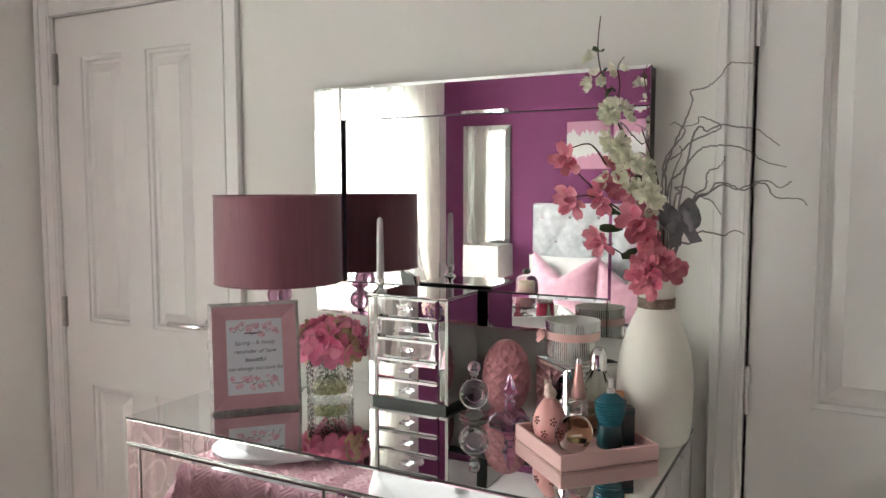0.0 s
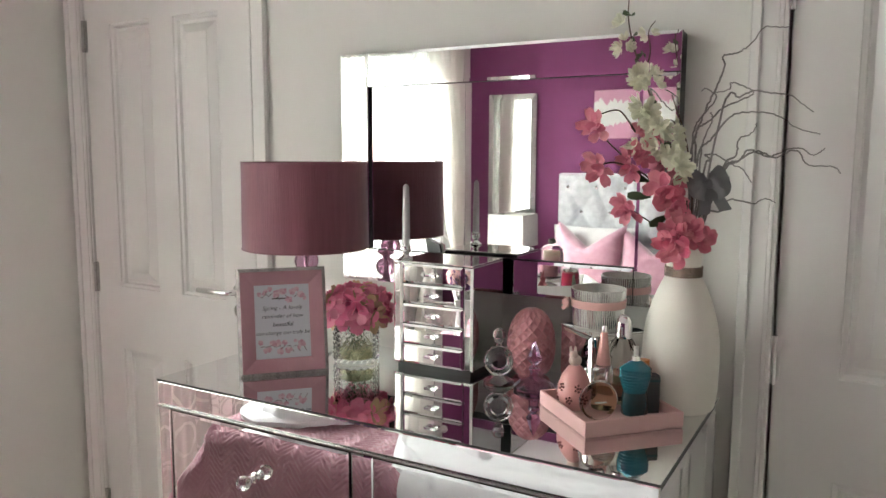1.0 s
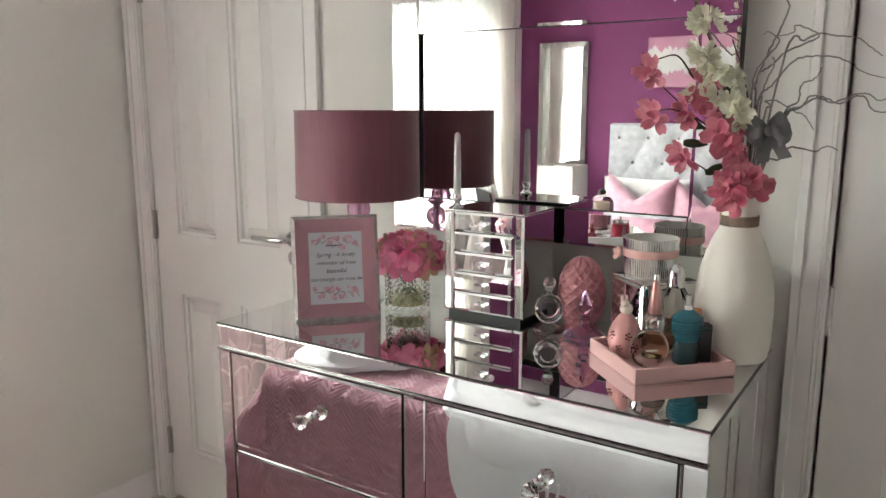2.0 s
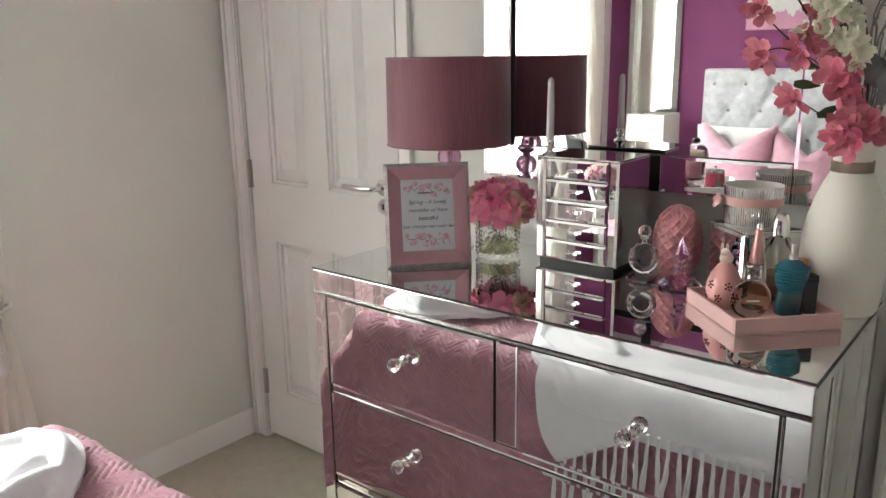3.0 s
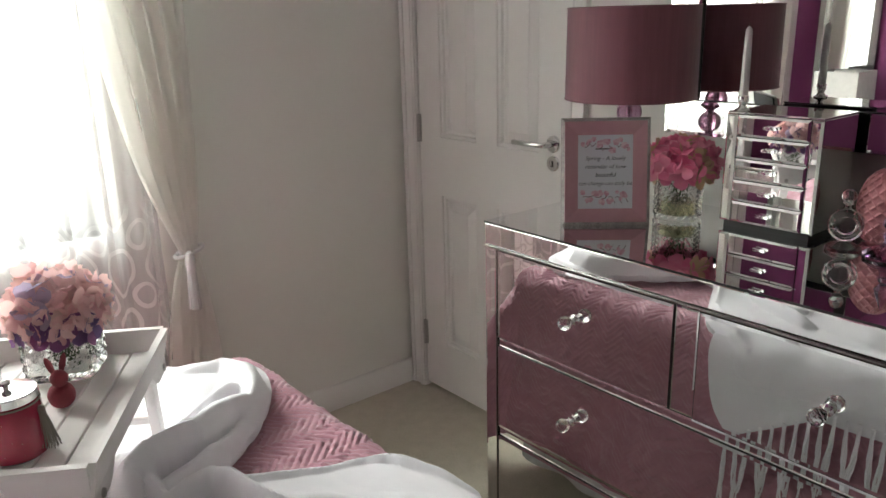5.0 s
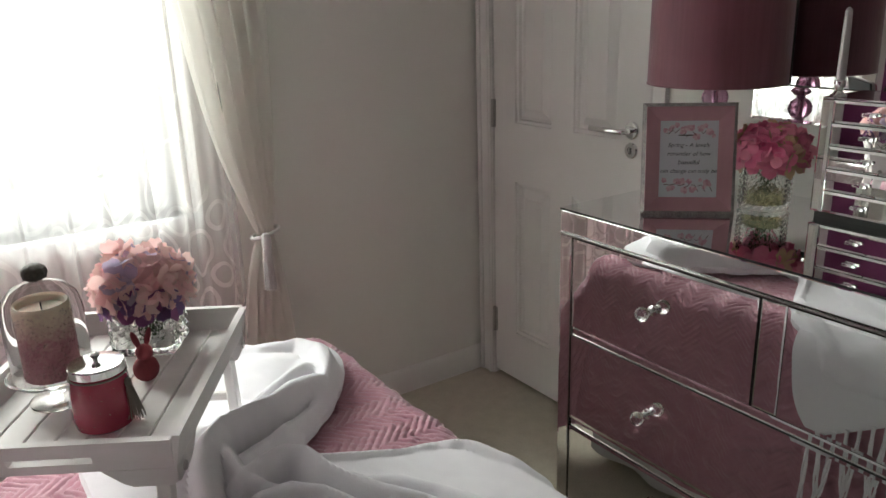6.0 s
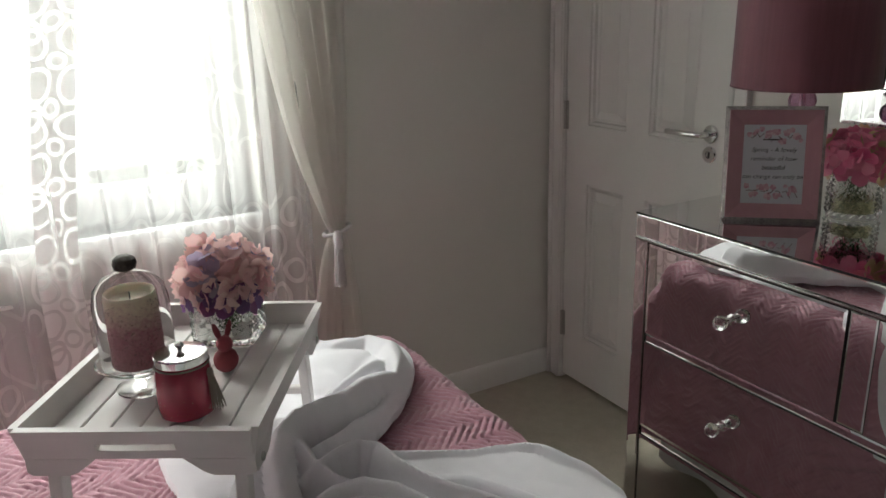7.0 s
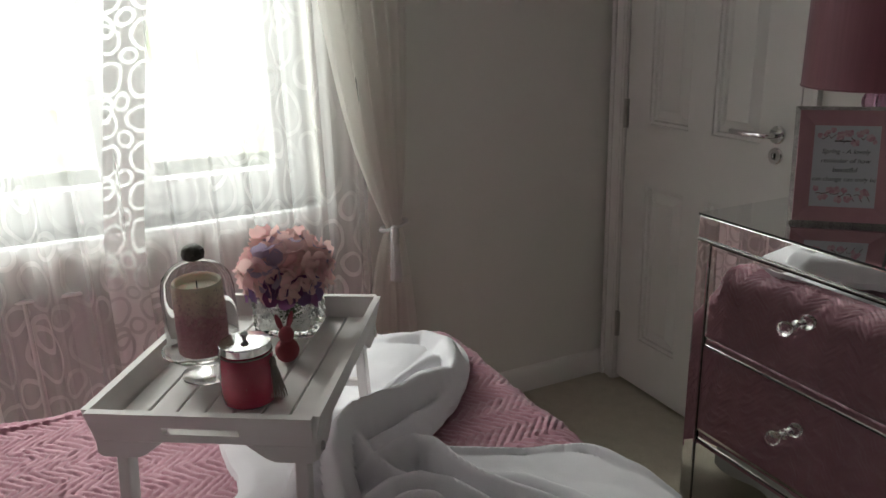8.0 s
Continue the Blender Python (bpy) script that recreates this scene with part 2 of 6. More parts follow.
def sheer_material(name="voile", base=0.40, ring=0.62, through=(0.58, 0.38), tile=0.16, line=0.034, always=False):
    """Voile with rows of woven scroll rings: open between the threads, denser in the rings."""
    m = bpy.data.materials.new(name)
    m.use_nodes = True
    nt = m.node_tree
    link = nt.links.new
    nt.nodes.remove(nt.nodes["Principled BSDF"])
    out = nt.nodes["Material Output"]
    co = nt.nodes.new("ShaderNodeUVMap")
    ring_masks = []
    for off, size, r, wdt in (((0.0, 0.0), tile, 0.36, line), ((0.5, 0.5), tile, 0.19, line), ((0.25, 0.1), tile * 2, 0.12, line * 0.6)):
        mp = nt.nodes.new("ShaderNodeMapping")
        mp.inputs["Scale"].default_value = (1 / size, 1 / (size * 1.25), 1)
        mp.inputs["Location"].default_value = (*off, 0)
        nz = node(nt, "ShaderNodeTexNoise", Scale=7.0, Detail=1.0)
        sc = nt.nodes.new("ShaderNodeVectorMath")
        sc.operation = "MULTIPLY_ADD"
        sc.inputs[1].default_value = (0.06, 0.06, 0)
        link(co.outputs[0], nz.inputs["Vector"])
        link(nz.outputs["Color"], sc.inputs[0])
        link(co.outputs[0], sc.inputs[2])
        link(sc.outputs[0], mp.inputs["Vector"])
        fr = nt.nodes.new("ShaderNodeVectorMath")
        fr.operation = "FRACTION"
        link(mp.outputs[0], fr.inputs[0])
        ds = nt.nodes.new("ShaderNodeVectorMath")
        ds.operation = "DISTANCE"
        link(fr.outputs[0], ds.inputs[0])
        ds.inputs[1].default_value = (0.5, 0.5, 0)
        cp = nt.nodes.new("ShaderNodeMath")
        cp.operation = "COMPARE"
        link(ds.outputs["Value"], cp.inputs[0])
        cp.inputs[1].default_value, cp.inputs[2].default_value = r, wdt
        ring_masks.append(cp)
    mx1 = nt.nodes.new("ShaderNodeMath")
    mx1.operation = "MAXIMUM"
    link(ring_masks[0].outputs[0], mx1.inputs[0])
    link(ring_masks[1].outputs[0], mx1.inputs[1])
    mx2 = nt.nodes.new("ShaderNodeMath")
    mx2.operation = "MAXIMUM"
    link(mx1.outputs[0], mx2.inputs[0])
    link(ring_masks[2].outputs[0], mx2.inputs[1])
    rng = nt.nodes.new("ShaderNodeMapRange")
    rng.inputs["To Min"].default_value, rng.inputs["To Max"].default_value = base, ring
    fade = node(nt, "ShaderNodeTexNoise", Scale=2.6, Detail=2.0)
    link(co.outputs[0], fade.inputs["Vector"])
    keep = nt.nodes.new("ShaderNodeMapRange")
    keep.inputs["From Min"].default_value, keep.inputs["From Max"].default_value = (0.0, 0.1) if always else (0.42, 0.60)
    link(fade.outputs[0], keep.inputs["Value"])
    part_of = nt.nodes.new("ShaderNodeMath")
    part_of.operation = "MULTIPLY"
    link(mx2.outputs[0], part_of.inputs[0])
    link(keep.outputs[0], part_of.inputs[1])
    link(part_of.outputs[0], rng.inputs["Value"])
    tp = nt.nodes.new("ShaderNodeBsdfTransparent")
    df = node(nt, "ShaderNodeBsdfDiffuse", Color=(0.9, 0.9, 0.89, 1))
    tl = node(nt, "ShaderNodeBsdfTranslucent", Color=(0.9, 0.9, 0.89, 1))
    m1, m2 = nt.nodes.new("ShaderNodeMixShader"), nt.nodes.new("ShaderNodeMixShader")
    lets = nt.nodes.new("ShaderNodeMapRange")
    lets.inputs["To Min"].default_value, lets.inputs["To Max"].default_value = through
    link(part_of.outputs[0], lets.inputs["Value"])
    link(lets.outputs[0], m1.inputs[0])
    link(df.outputs[0], m1.inputs[1])
    link(tl.outputs[0], m1.inputs[2])
    link(rng.outputs[0], m2.inputs[0])
    link(tp.outputs[0], m2.inputs[1])
    link(m1.outputs[0], m2.inputs[2])
    link(m2.outputs[0], out.inputs[0])
    return m


VOILE = sheer_material()
VOILE_HEM = sheer_material("voile_hem", 0.90, 0.70, (0.16, 0.6), 0.085, 0.045, True)


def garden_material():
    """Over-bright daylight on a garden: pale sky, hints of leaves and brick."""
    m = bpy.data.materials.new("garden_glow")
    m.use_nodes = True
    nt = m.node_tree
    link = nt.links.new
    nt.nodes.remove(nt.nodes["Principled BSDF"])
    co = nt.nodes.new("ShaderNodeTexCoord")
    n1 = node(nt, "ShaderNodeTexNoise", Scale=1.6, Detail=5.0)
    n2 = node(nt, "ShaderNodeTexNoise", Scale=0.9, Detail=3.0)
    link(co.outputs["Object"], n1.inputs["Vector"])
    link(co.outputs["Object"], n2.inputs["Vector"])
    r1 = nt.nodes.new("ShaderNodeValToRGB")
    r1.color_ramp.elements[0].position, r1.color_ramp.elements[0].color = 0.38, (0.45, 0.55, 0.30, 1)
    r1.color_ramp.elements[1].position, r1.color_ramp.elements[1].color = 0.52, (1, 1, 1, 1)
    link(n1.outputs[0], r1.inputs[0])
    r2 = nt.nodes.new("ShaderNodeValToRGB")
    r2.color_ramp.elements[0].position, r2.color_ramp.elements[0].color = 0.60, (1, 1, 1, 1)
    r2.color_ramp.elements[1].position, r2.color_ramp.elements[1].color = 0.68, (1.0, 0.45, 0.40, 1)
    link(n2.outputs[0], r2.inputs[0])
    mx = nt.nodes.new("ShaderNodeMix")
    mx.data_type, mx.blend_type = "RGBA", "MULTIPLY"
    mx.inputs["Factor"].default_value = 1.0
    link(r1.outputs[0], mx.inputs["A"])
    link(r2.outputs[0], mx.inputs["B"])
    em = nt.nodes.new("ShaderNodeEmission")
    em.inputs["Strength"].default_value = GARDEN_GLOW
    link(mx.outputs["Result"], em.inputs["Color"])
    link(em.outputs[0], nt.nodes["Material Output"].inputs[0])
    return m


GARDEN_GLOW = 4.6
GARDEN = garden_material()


# ---- mesh helpers ----
def ob_of(name, bm, mat, smooth=True):
    me = bpy.data.meshes.new(name)
    bmesh.ops.recalc_face_normals(bm, faces=bm.faces)
    bm.to_mesh(me)
    bm.free()
    for m in mat if isinstance(mat, (list, tuple)) else [mat]:
        me.materials.append(m)
    if smooth:
        me.shade_smooth()
        me.set_sharp_from_angle(angle=radians(38))
    return new(name, me)


def part(name, bm, mat, parent, label="", smooth=True):
    """One mesh under a thing or under a part of it."""
    ob = ob_of(name, bm, mat, smooth)
    ob.parent = parent
    return tagged(ob, label)


def thing(name, label, category, loc=(0, 0, 0), rz=0, group="", size=1.0):
    e = new(name)
    e.empty_display_size = 0.05
    e.matrix_basis = pose(*loc, 0, 0, rz) @ Matrix.Scale(size, 4)
    return tagged(e, label, category, group)


def structure(name, bm, mat, label, smooth=False, category=""):
    return tagged(ob_of(name, bm, mat, smooth), label, category, kind="structure")


def box(x0, x1, y0, y1, z0, z1, bev=0.0, bm=None, seg=1, index=0):
    into = bm or bmesh.new()
    b = bmesh.new()
    v = [b.verts.new((x, y, z)) for x in (x0, x1) for y in (y0, y1) for z in (z0, z1)]
    for f in ((0, 1, 3, 2), (4, 6, 7, 5), (0, 4, 5, 1), (2, 3, 7, 6), (0, 2, 6, 4), (1, 5, 7, 3)):
        b.faces.new([v[i] for i in f])
    if bev:
        bmesh.ops.bevel(b, geom=b.edges[:], offset=bev, segments=seg, affect="EDGES", profile=0.5)
    return merge(into, b, index)


def merge(into, b, index=0, m=None):
    if m is not None:
        b.transform(m)
    vs = {v: into.verts.new(v.co) for v in b.verts}
    for f in b.faces:
        try:
            nf = into.faces.new([vs[v] for v in f.verts])
            nf.material_index = index or f.material_index
        except ValueError:
            pass
    b.free()
    return into


def lathe(profile, seg=32, centre=(0, 0), bm=None, wob=None, index=0):
    """Turns (radius, z) pairs about z; a zero radius closes the end."""
    b = bmesh.new()
    rings = []
    for r, z in profile:
        if r < 1e-6:
            rings.append([b.verts.new((0, 0, z))])
        else:
            rings.append([b.verts.new((r * math.cos(2 * math.pi * i / seg), r * math.sin(2 * math.pi * i / seg), z)) for i in range(seg)])
    for p, q in zip(rings, rings[1:]):
        for i in range(seg):
            j = (i + 1) % seg
            f = [p[i % len(p)], p[j % len(p)], q[j % len(q)], q[i % len(q)]]
            f = list(dict.fromkeys(f))
            if len(f) > 2:
                b.faces.new(f)
    return merge(bm or bmesh.new(), b, index, Matrix.Translation((*centre, 0)))


def tube(points, r, seg=6, bm=None, taper=1.0, index=0):
    """A tube along points; taper is the end's share of the radius."""
    b = bmesh.new()
    pts = [Vector(p) for p in points]
    rings = []
    up = Vector((0.13, 0.31, 0.94))
    for i, p in enumerate(pts):
        d = (pts[min(i + 1, len(pts) - 1)] - pts[max(i - 1, 0)]).normalized()
        a = d.cross(up)
        a = a.normalized() if a.length > 1e-4 else d.orthogonal().normalized()
        c = d.cross(a)
        rr = r * (1 + (taper - 1) * i / max(1, len(pts) - 1))
        rings.append([b.verts.new(p + rr * (a * math.cos(t) + c * math.sin(t))) for t in (2 * math.pi * k / seg for k in range(seg))])
    for p, q in zip(rings, rings[1:]):
        for i in range(seg):
            b.faces.new((p[i], p[(i + 1) % seg], q[(i + 1) % seg], q[i]))
    b.faces.new(rings[0])
    b.faces.new(rings[-1])
    return merge(bm or bmesh.new(), b, index)


def ball(r, centre=(0, 0, 0), u=16, v=10, squash=(1, 1, 1), bm=None, index=0):
    b = bmesh.new()
    bmesh.ops.create_uvsphere(b, u_segments=u, v_segments=v, radius=r)
    return merge(bm or bmesh.new(), b, index, Matrix.Translation(centre) @ Matrix.Diagonal((*squash, 1)))


def sheet(fn, nu, nv, thick=0.0, closed=False):
    """A grid fn(u, v) -> point, with a back face at the given thickness and UVs in metres if fn gives them."""
    bm = bmesh.new()
    g = [[bm.verts.new(fn(i / nu, j / nv)) for j in range(nv + 1)] for i in range(nu + 1)]
    for i in range(nu):
        for j in range(nv):
            bm.faces.new((g[i][j], g[i + 1][j], g[i + 1][j + 1], g[i][j + 1]))
    if thick:
        bm.normal_update()
        k = [[bm.verts.new(v.co - v.normal * thick) for v in row] for row in g]
        for i in range(nu):
            for j in range(nv):
                bm.faces.new((k[i][j], k[i][j + 1], k[i + 1][j + 1], k[i + 1][j]))
        rim = [(i, 0) for i in range(nu)] + [(nu, j) for j in range(nv)] + [(i, nv) for i in range(nu, 0, -1)] + [(0, j) for j in range(nv, 0, -1)]
        for (i, j), (m, n) in zip(rim, rim[1:] + rim[:1]):
            bm.faces.new((g[i][j], k[i][j], k[m][n], g[m][n]))
    return bm


def bevelled_pane(x0, x1, z0, z1, y, depth=0.004, edge=0.012, bm=None):
    """A mirror pane in the xz plane that faces -y, with a cut bevel round it."""
    b = bm or bmesh.new()
    o = [b.verts.new((x, y + depth, z)) for x, z in ((x0, z0), (x1, z0), (x1, z1), (x0, z1))]
    k = [b.verts.new((x, y, z)) for x, z in ((x0 + edge, z0 + edge), (x1 - edge, z0 + edge), (x1 - edge, z1 - edge), (x0 + edge, z1 - edge))]
    h = [b.verts.new((x, y + depth + 0.003, z)) for x, z in ((x0, z0), (x1, z0), (x1, z1), (x0, z1))]
    b.faces.new(k)
    b.faces.new(h[::-1])
    for i in range(4):
        j = (i + 1) % 4
        b.faces.new((o[i], o[j], k[j], k[i]))
        b.faces.new((h[i], h[j], o[j], o[i]))
    return b


def petal(b, m, length, width, cup=0.25, index=0):
    """One rounded, cupped petal from the origin along +x, placed by m."""
    rows = []
    for i, (s, w) in enumerate(((0.0, 0.12), (0.3, 0.72), (0.6, 1.0), (0.85, 0.9), (1.0, 0.5))):
        rows.append([b.verts.new(m @ Vector((s * length, k * w * width / 2, cup * length * (s * s + 0.35 * abs(k)) - (0.07 * length * (1 if k else -0.4) if i == 3 else 0)))) for k in (-1, 0, 1)])
    for p, q in zip(rows, rows[1:]):
        for i in (0, 1):
            f = b.faces.new((p[i], p[i + 1], q[i + 1], q[i]))
            f.material_index = index


def turn_to(d):
    return Vector(d).to_track_quat("Z", "Y").to_matrix().to_4x4()


rnd = random.Random(7)


def bloom(b, centre, axis, size, petals=5, cup=0.3, index=0, spin=None, wide=0.9):
    """A small flower with its face along axis."""
    s = rnd.uniform(0, 6) if spin is None else spin
    base = Matrix.Translation(centre) @ turn_to(axis)
    for i in range(petals):
        a = s + 2 * math.pi * i / petals + rnd.uniform(-0.15, 0.15)
        petal(b, base @ Matrix.Rotation(a, 4, "Z") @ Matrix.Rotation(rnd.uniform(-0.25, 0.1), 4, "Y"), size * rnd.uniform(0.85, 1.1), size * wide, cup, index)

# ---- the room ----
XW, XE, YS, YN, ZC = -2.352, 1.05, -1.25, 1.757, 2.36
D1 = (-2.262, -1.548, 1.988)
D2 = (-0.142, 0.602, 1.988)
WIN = (-0.72, 0.66, 0.83, 2.08)

b = box(XW - 0.3, XE + 0.1, YS - 0.1, YN + 0.12, -0.1, 0.0)
structure("floor", b, CARPET, "beige cut-pile bedroom carpet wall to wall")
b = box(XW - 0.3, XE + 0.1, YS - 0.1, YN + 0.12, ZC, ZC + 0.1)
structure("ceiling", b, CEIL, "plain white painted ceiling")
b = bmesh.new()
for x0, x1, z0 in ((XW - 0.3, D1[0] - 0.012, 0), (D1[0] - 0.012, D1[1] + 0.012, D1[2] + 0.012), (D1[1] + 0.012, D2[0] - 0.012, 0), (D2[0] - 0.012, D2[1] + 0.012, D2[2] + 0.012), (D2[1] + 0.012, XE + 0.1, 0)):
    box(x0, x1, YN, YN + 0.12, z0, ZC, bm=b)
structure("wall_north", b, WALL, "off-white painted wall behind the mirrored chest")
b = bmesh.new()
box(XW - 0.3, XW, YS, WIN[0], 0, ZC, bm=b)
box(XW - 0.3, XW, WIN[1], YN, 0, ZC, bm=b)
box(XW - 0.3, XW, WIN[0], WIN[1], 0, WIN[2], bm=b)
box(XW - 0.3, XW, WIN[0], WIN[1], WIN[3], ZC, bm=b)
structure("wall_west", b, WALL, "off-white painted wall with the curtained window")
structure("wall_south", box(XW - 0.3, XE + 0.1, YS - 0.1, YS, 0, ZC), PURPLE, "deep plum painted feature wall behind the bed")
structure("wall_east", box(XE, XE + 0.1, YS, YN, 0, ZC), WALL, "plain off-white painted wall")


def skirting(name, pts, nrm):
    """A moulded skirting board along a straight run."""
    b = bmesh.new()
    prof = ((0, 0), (0.016, 0), (0.016, 0.068), (0.012, 0.078), (0.010, 0.088), (0.004, 0.096), (0, 0.098))
    rings = [[b.verts.new((p[0] + nrm[0] * d, p[1] + nrm[1] * d, z)) for d, z in prof] for p in pts]
    for i in range(len(prof)):
        j = (i + 1) % len(prof)
        b.faces.new((rings[0][i], rings[0][j], rings[1][j], rings[1][i]))
    b.faces.new(rings[0])
    b.faces.new(rings[1])
    return structure(name, b, GLOSS, "white gloss moulded skirting board", True)


ARCH = 0.068
skirting("baseboard_west", ((XW, YS), (XW, YN)), (1, 0))
skirting("baseboard_north", ((D1[1] + ARCH + 0.006, YN), (D2[0] - ARCH - 0.006, YN)), (0, -1))
skirting("baseboard_south", ((XW + 0.02, YS), (XE, YS)), (0, 1))
skirting("baseboard_east", ((XE, YS + 0.02), (XE, YN - 0.02)), (-1, 0))


def door(name, d, hinge_left, label, handle=True):
    """A closed white moulded four-panel door in its lining and architrave."""
    x0, x1, top = d
    lead = structure(name, box(x0 - 0.012, x0 - (0.0075 if name == "door_2" else 0.004), YN - 0.004, YN + 0.12, 0, top + 0.004), GLOSS, label, category="door")
    b = box(x1 + 0.003, x1 + 0.012, YN - 0.004, YN + 0.12, 0, top + 0.004)
    box(x0 - 0.012, x1 + 0.012, YN - 0.004, YN + 0.12, top + 0.004, top + 0.012, bm=b)
    box(x0 - 0.009, x1 + 0.006, YN + 0.05, YN + 0.07, 0, top + 0.004, bm=b)
    part("lining", b, GLOSS, lead)
    # architrave with two mouldings
    for k, (a0, a1) in enumerate(((x0 - ARCH - 0.006, x0 - 0.006), (x1 + 0.006, x1 + ARCH + 0.006))):
        b = box(a0, a1, YN - 0.014, YN - 0.0002, 0, top + ARCH, 0.003)
        s = 1 if k == 0 else -1
        o = a0 if k == 0 else a1
        box(min(o, o + s * 0.02), max(o, o + s * 0.02), YN - 0.021, YN - 0.012, 0, top + ARCH, 0.003, b)
        box(min(o + s * 0.05, o + s * 0.06), max(o + s * 0.05, o + s * 0.06), YN - 0.0175, YN - 0.012, 0, top + 0.006, 0.002, b)
        part("architrave", b, GLOSS, lead)
    b = box(x0 - 0.006, x1 + 0.006, YN - 0.014, YN - 0.0002, top + 0.006, top + ARCH, 0.003)
    part("architrave", b, GLOSS, lead)
    # leaf: stiles and rails at the face, panels set in with a sloped moulding and a raised field
    w = x1 - x0
    st, mid = 0.118, 0.10
    pw = (w - 2 * st - mid) / 2
    cells = [(x0 + st, x0 + st + pw), (x1 - st - pw, x1 - st)]
    rows = [(0.21, 0.80), (1.01, 1.86)]
    b = bmesh.new()
    xs = [x0, cells[0][0], cells[0][1], cells[1][0], cells[1][1], x1]
    zs = [0.020, rows[0][0], rows[0][1], rows[1][0], rows[1][1], top]
    yf = YN + 0.003
    for i in range(5):
        for j in range(5):
            a0, a1, c0, c1 = xs[i], xs[i + 1], zs[j], zs[j + 1]
            if i in (1, 3) and j in (1, 3):
                loops = []
                for inset, dep in ((0, 0), (0.002, 0.006), (0.011, 0.008), (0.015, 0.017), (0.024, 0.018), (0.050, 0.005), (0.052, 0.003)):
                    loops.append([b.verts.new((x, yf + dep, z)) for x, z in ((a0 + inset, c0 + inset), (a1 - inset, c0 + inset), (a1 - inset, c1 - inset), (a0 + inset, c1 - inset))])
                for p, q in zip(loops, loops[1:]):
                    for k in range(4):
                        b.faces.new((p[k], p[(k + 1) % 4], q[(k + 1) % 4], q[k]))
                b.faces.new(loops[-1])
            else:
                b.faces.new([b.verts.new(v) for v in ((a0, yf, c0), (a1, yf, c0), (a1, yf, c1), (a0, yf, c1))])
    bmesh.ops.remove_doubles(b, verts=b.verts[:], dist=0.0003)
    box(x0, x1, yf + 0.018, yf + 0.042, 0.020, top, bm=b)
    for a0, a1, c0, c1 in ((x0, x0 + 0.0005, 0.020, top), (x1 - 0.0005, x1, 0.020, top), (x0, x1, 0.020, 0.0205), (x0, x1, top - 0.0005, top)):
        box(a0, a1, yf, yf + 0.018, c0, c1, bm=b)
    leaf = part("leaf", b, GLOSS, lead, "", False)
    hx = x0 - 0.001 if hinge_left else x1 + 0.001
    for z in (0.235, 1.036, 1.827 if name == "door_1" else 1.775):
        b = lathe([(0, z - 0.05), (0.0055, z - 0.05), (0.0055, z - 0.018), (0.0045, z - 0.017), (0.0055, z - 0.016), (0.0055, z + 0.016), (0.0045, z + 0.017), (0.0055, z + 0.018), (0.0055, z + 0.05), (0, z + 0.05)], 12, (hx, YN - 0.004))
        box(hx - 0.001, hx + 0.012, YN + 0.0005, YN + 0.0025, z - 0.05, z + 0.05, bm=b)
        part("hinge", b, GLOSS if name == "door_2" else STEEL, lead, "painted butt hinge" if name == "door_2" else "steel butt hinge")
    if handle:
        lx = x1 - 0.058 if hinge_left else x0 + 0.058
        s = -1 if hinge_left else 1
        m = Matrix.Translation((lx, yf, 1.044)) @ Matrix.Rotation(radians(90), 4, "X")
        rose = merge(bmesh.new(), lathe([(0, 0), (0.026, 0), (0.026, 0.006), (0.023, 0.009), (0.012, 0.010), (0, 0.010)], 28), 0, m)
        rose = part("rose", rose, CHROME, lead, "round chrome handle rose")
        b = tube([(lx, yf - 0.008, 1.044), (lx, yf - 0.035, 1.044), (lx + s * 0.004, yf - 0.046, 1.044), (lx + s * 0.014, yf - 0.05, 1.044), (lx + s * 0.125, yf - 0.05, 1.044)], 0.0085, 14)
        part("lever", b, CHROME, lead, "straight chrome lever handle")
        b = merge(bmesh.new(), lathe([(0, 0), (0.024, 0), (0.024, 0.005), (0.021, 0.008), (0.011, 0.008), (0.010, 0.006), (0, 0.006)], 28), 0, Matrix.Translation((lx, yf, 0.985)) @ Matrix.Rotation(radians(90), 4, "X"))
        esc = part("escutcheon", b, CHROME, lead, "round chrome keyhole escutcheon")
        part("keyhole", box(lx - 0.0025, lx + 0.0025, yf - 0.0075, yf - 0.0055, 0.976, 0.993), EDGE, esc)
    return lead


door("door_1", D1, True, "closed white moulded panel door with chrome lever")
door("door_2", D2, True, "closed white moulded panel door with painted hinges", False)

# window in the west wall
y0, y1, z0, z1 = WIN
xw = XW - 0.2
wf = structure("window_1", box(xw, xw + 0.06, y0, y1, z1 - 0.06, z1, 0.004), UPVC, "white plastic casement window behind voile", category="window")
part("window_frame", box(xw, xw + 0.06, y0, y1, z0, z0 + 0.06, 0.004), UPVC, wf)
part("window_frame", box(xw, xw + 0.06, y0, y0 + 0.06, z0 + 0.06, z1 - 0.06, 0.004), UPVC, wf)
part("window_frame", box(xw, xw + 0.06, y1 - 0.06, y1, z0 + 0.06, z1 - 0.06, 0.004), UPVC, wf)
part("mullion", box(xw, xw + 0.06, 0.09, 0.14, z0 + 0.06, z1 - 0.06, 0.004), UPVC, wf)
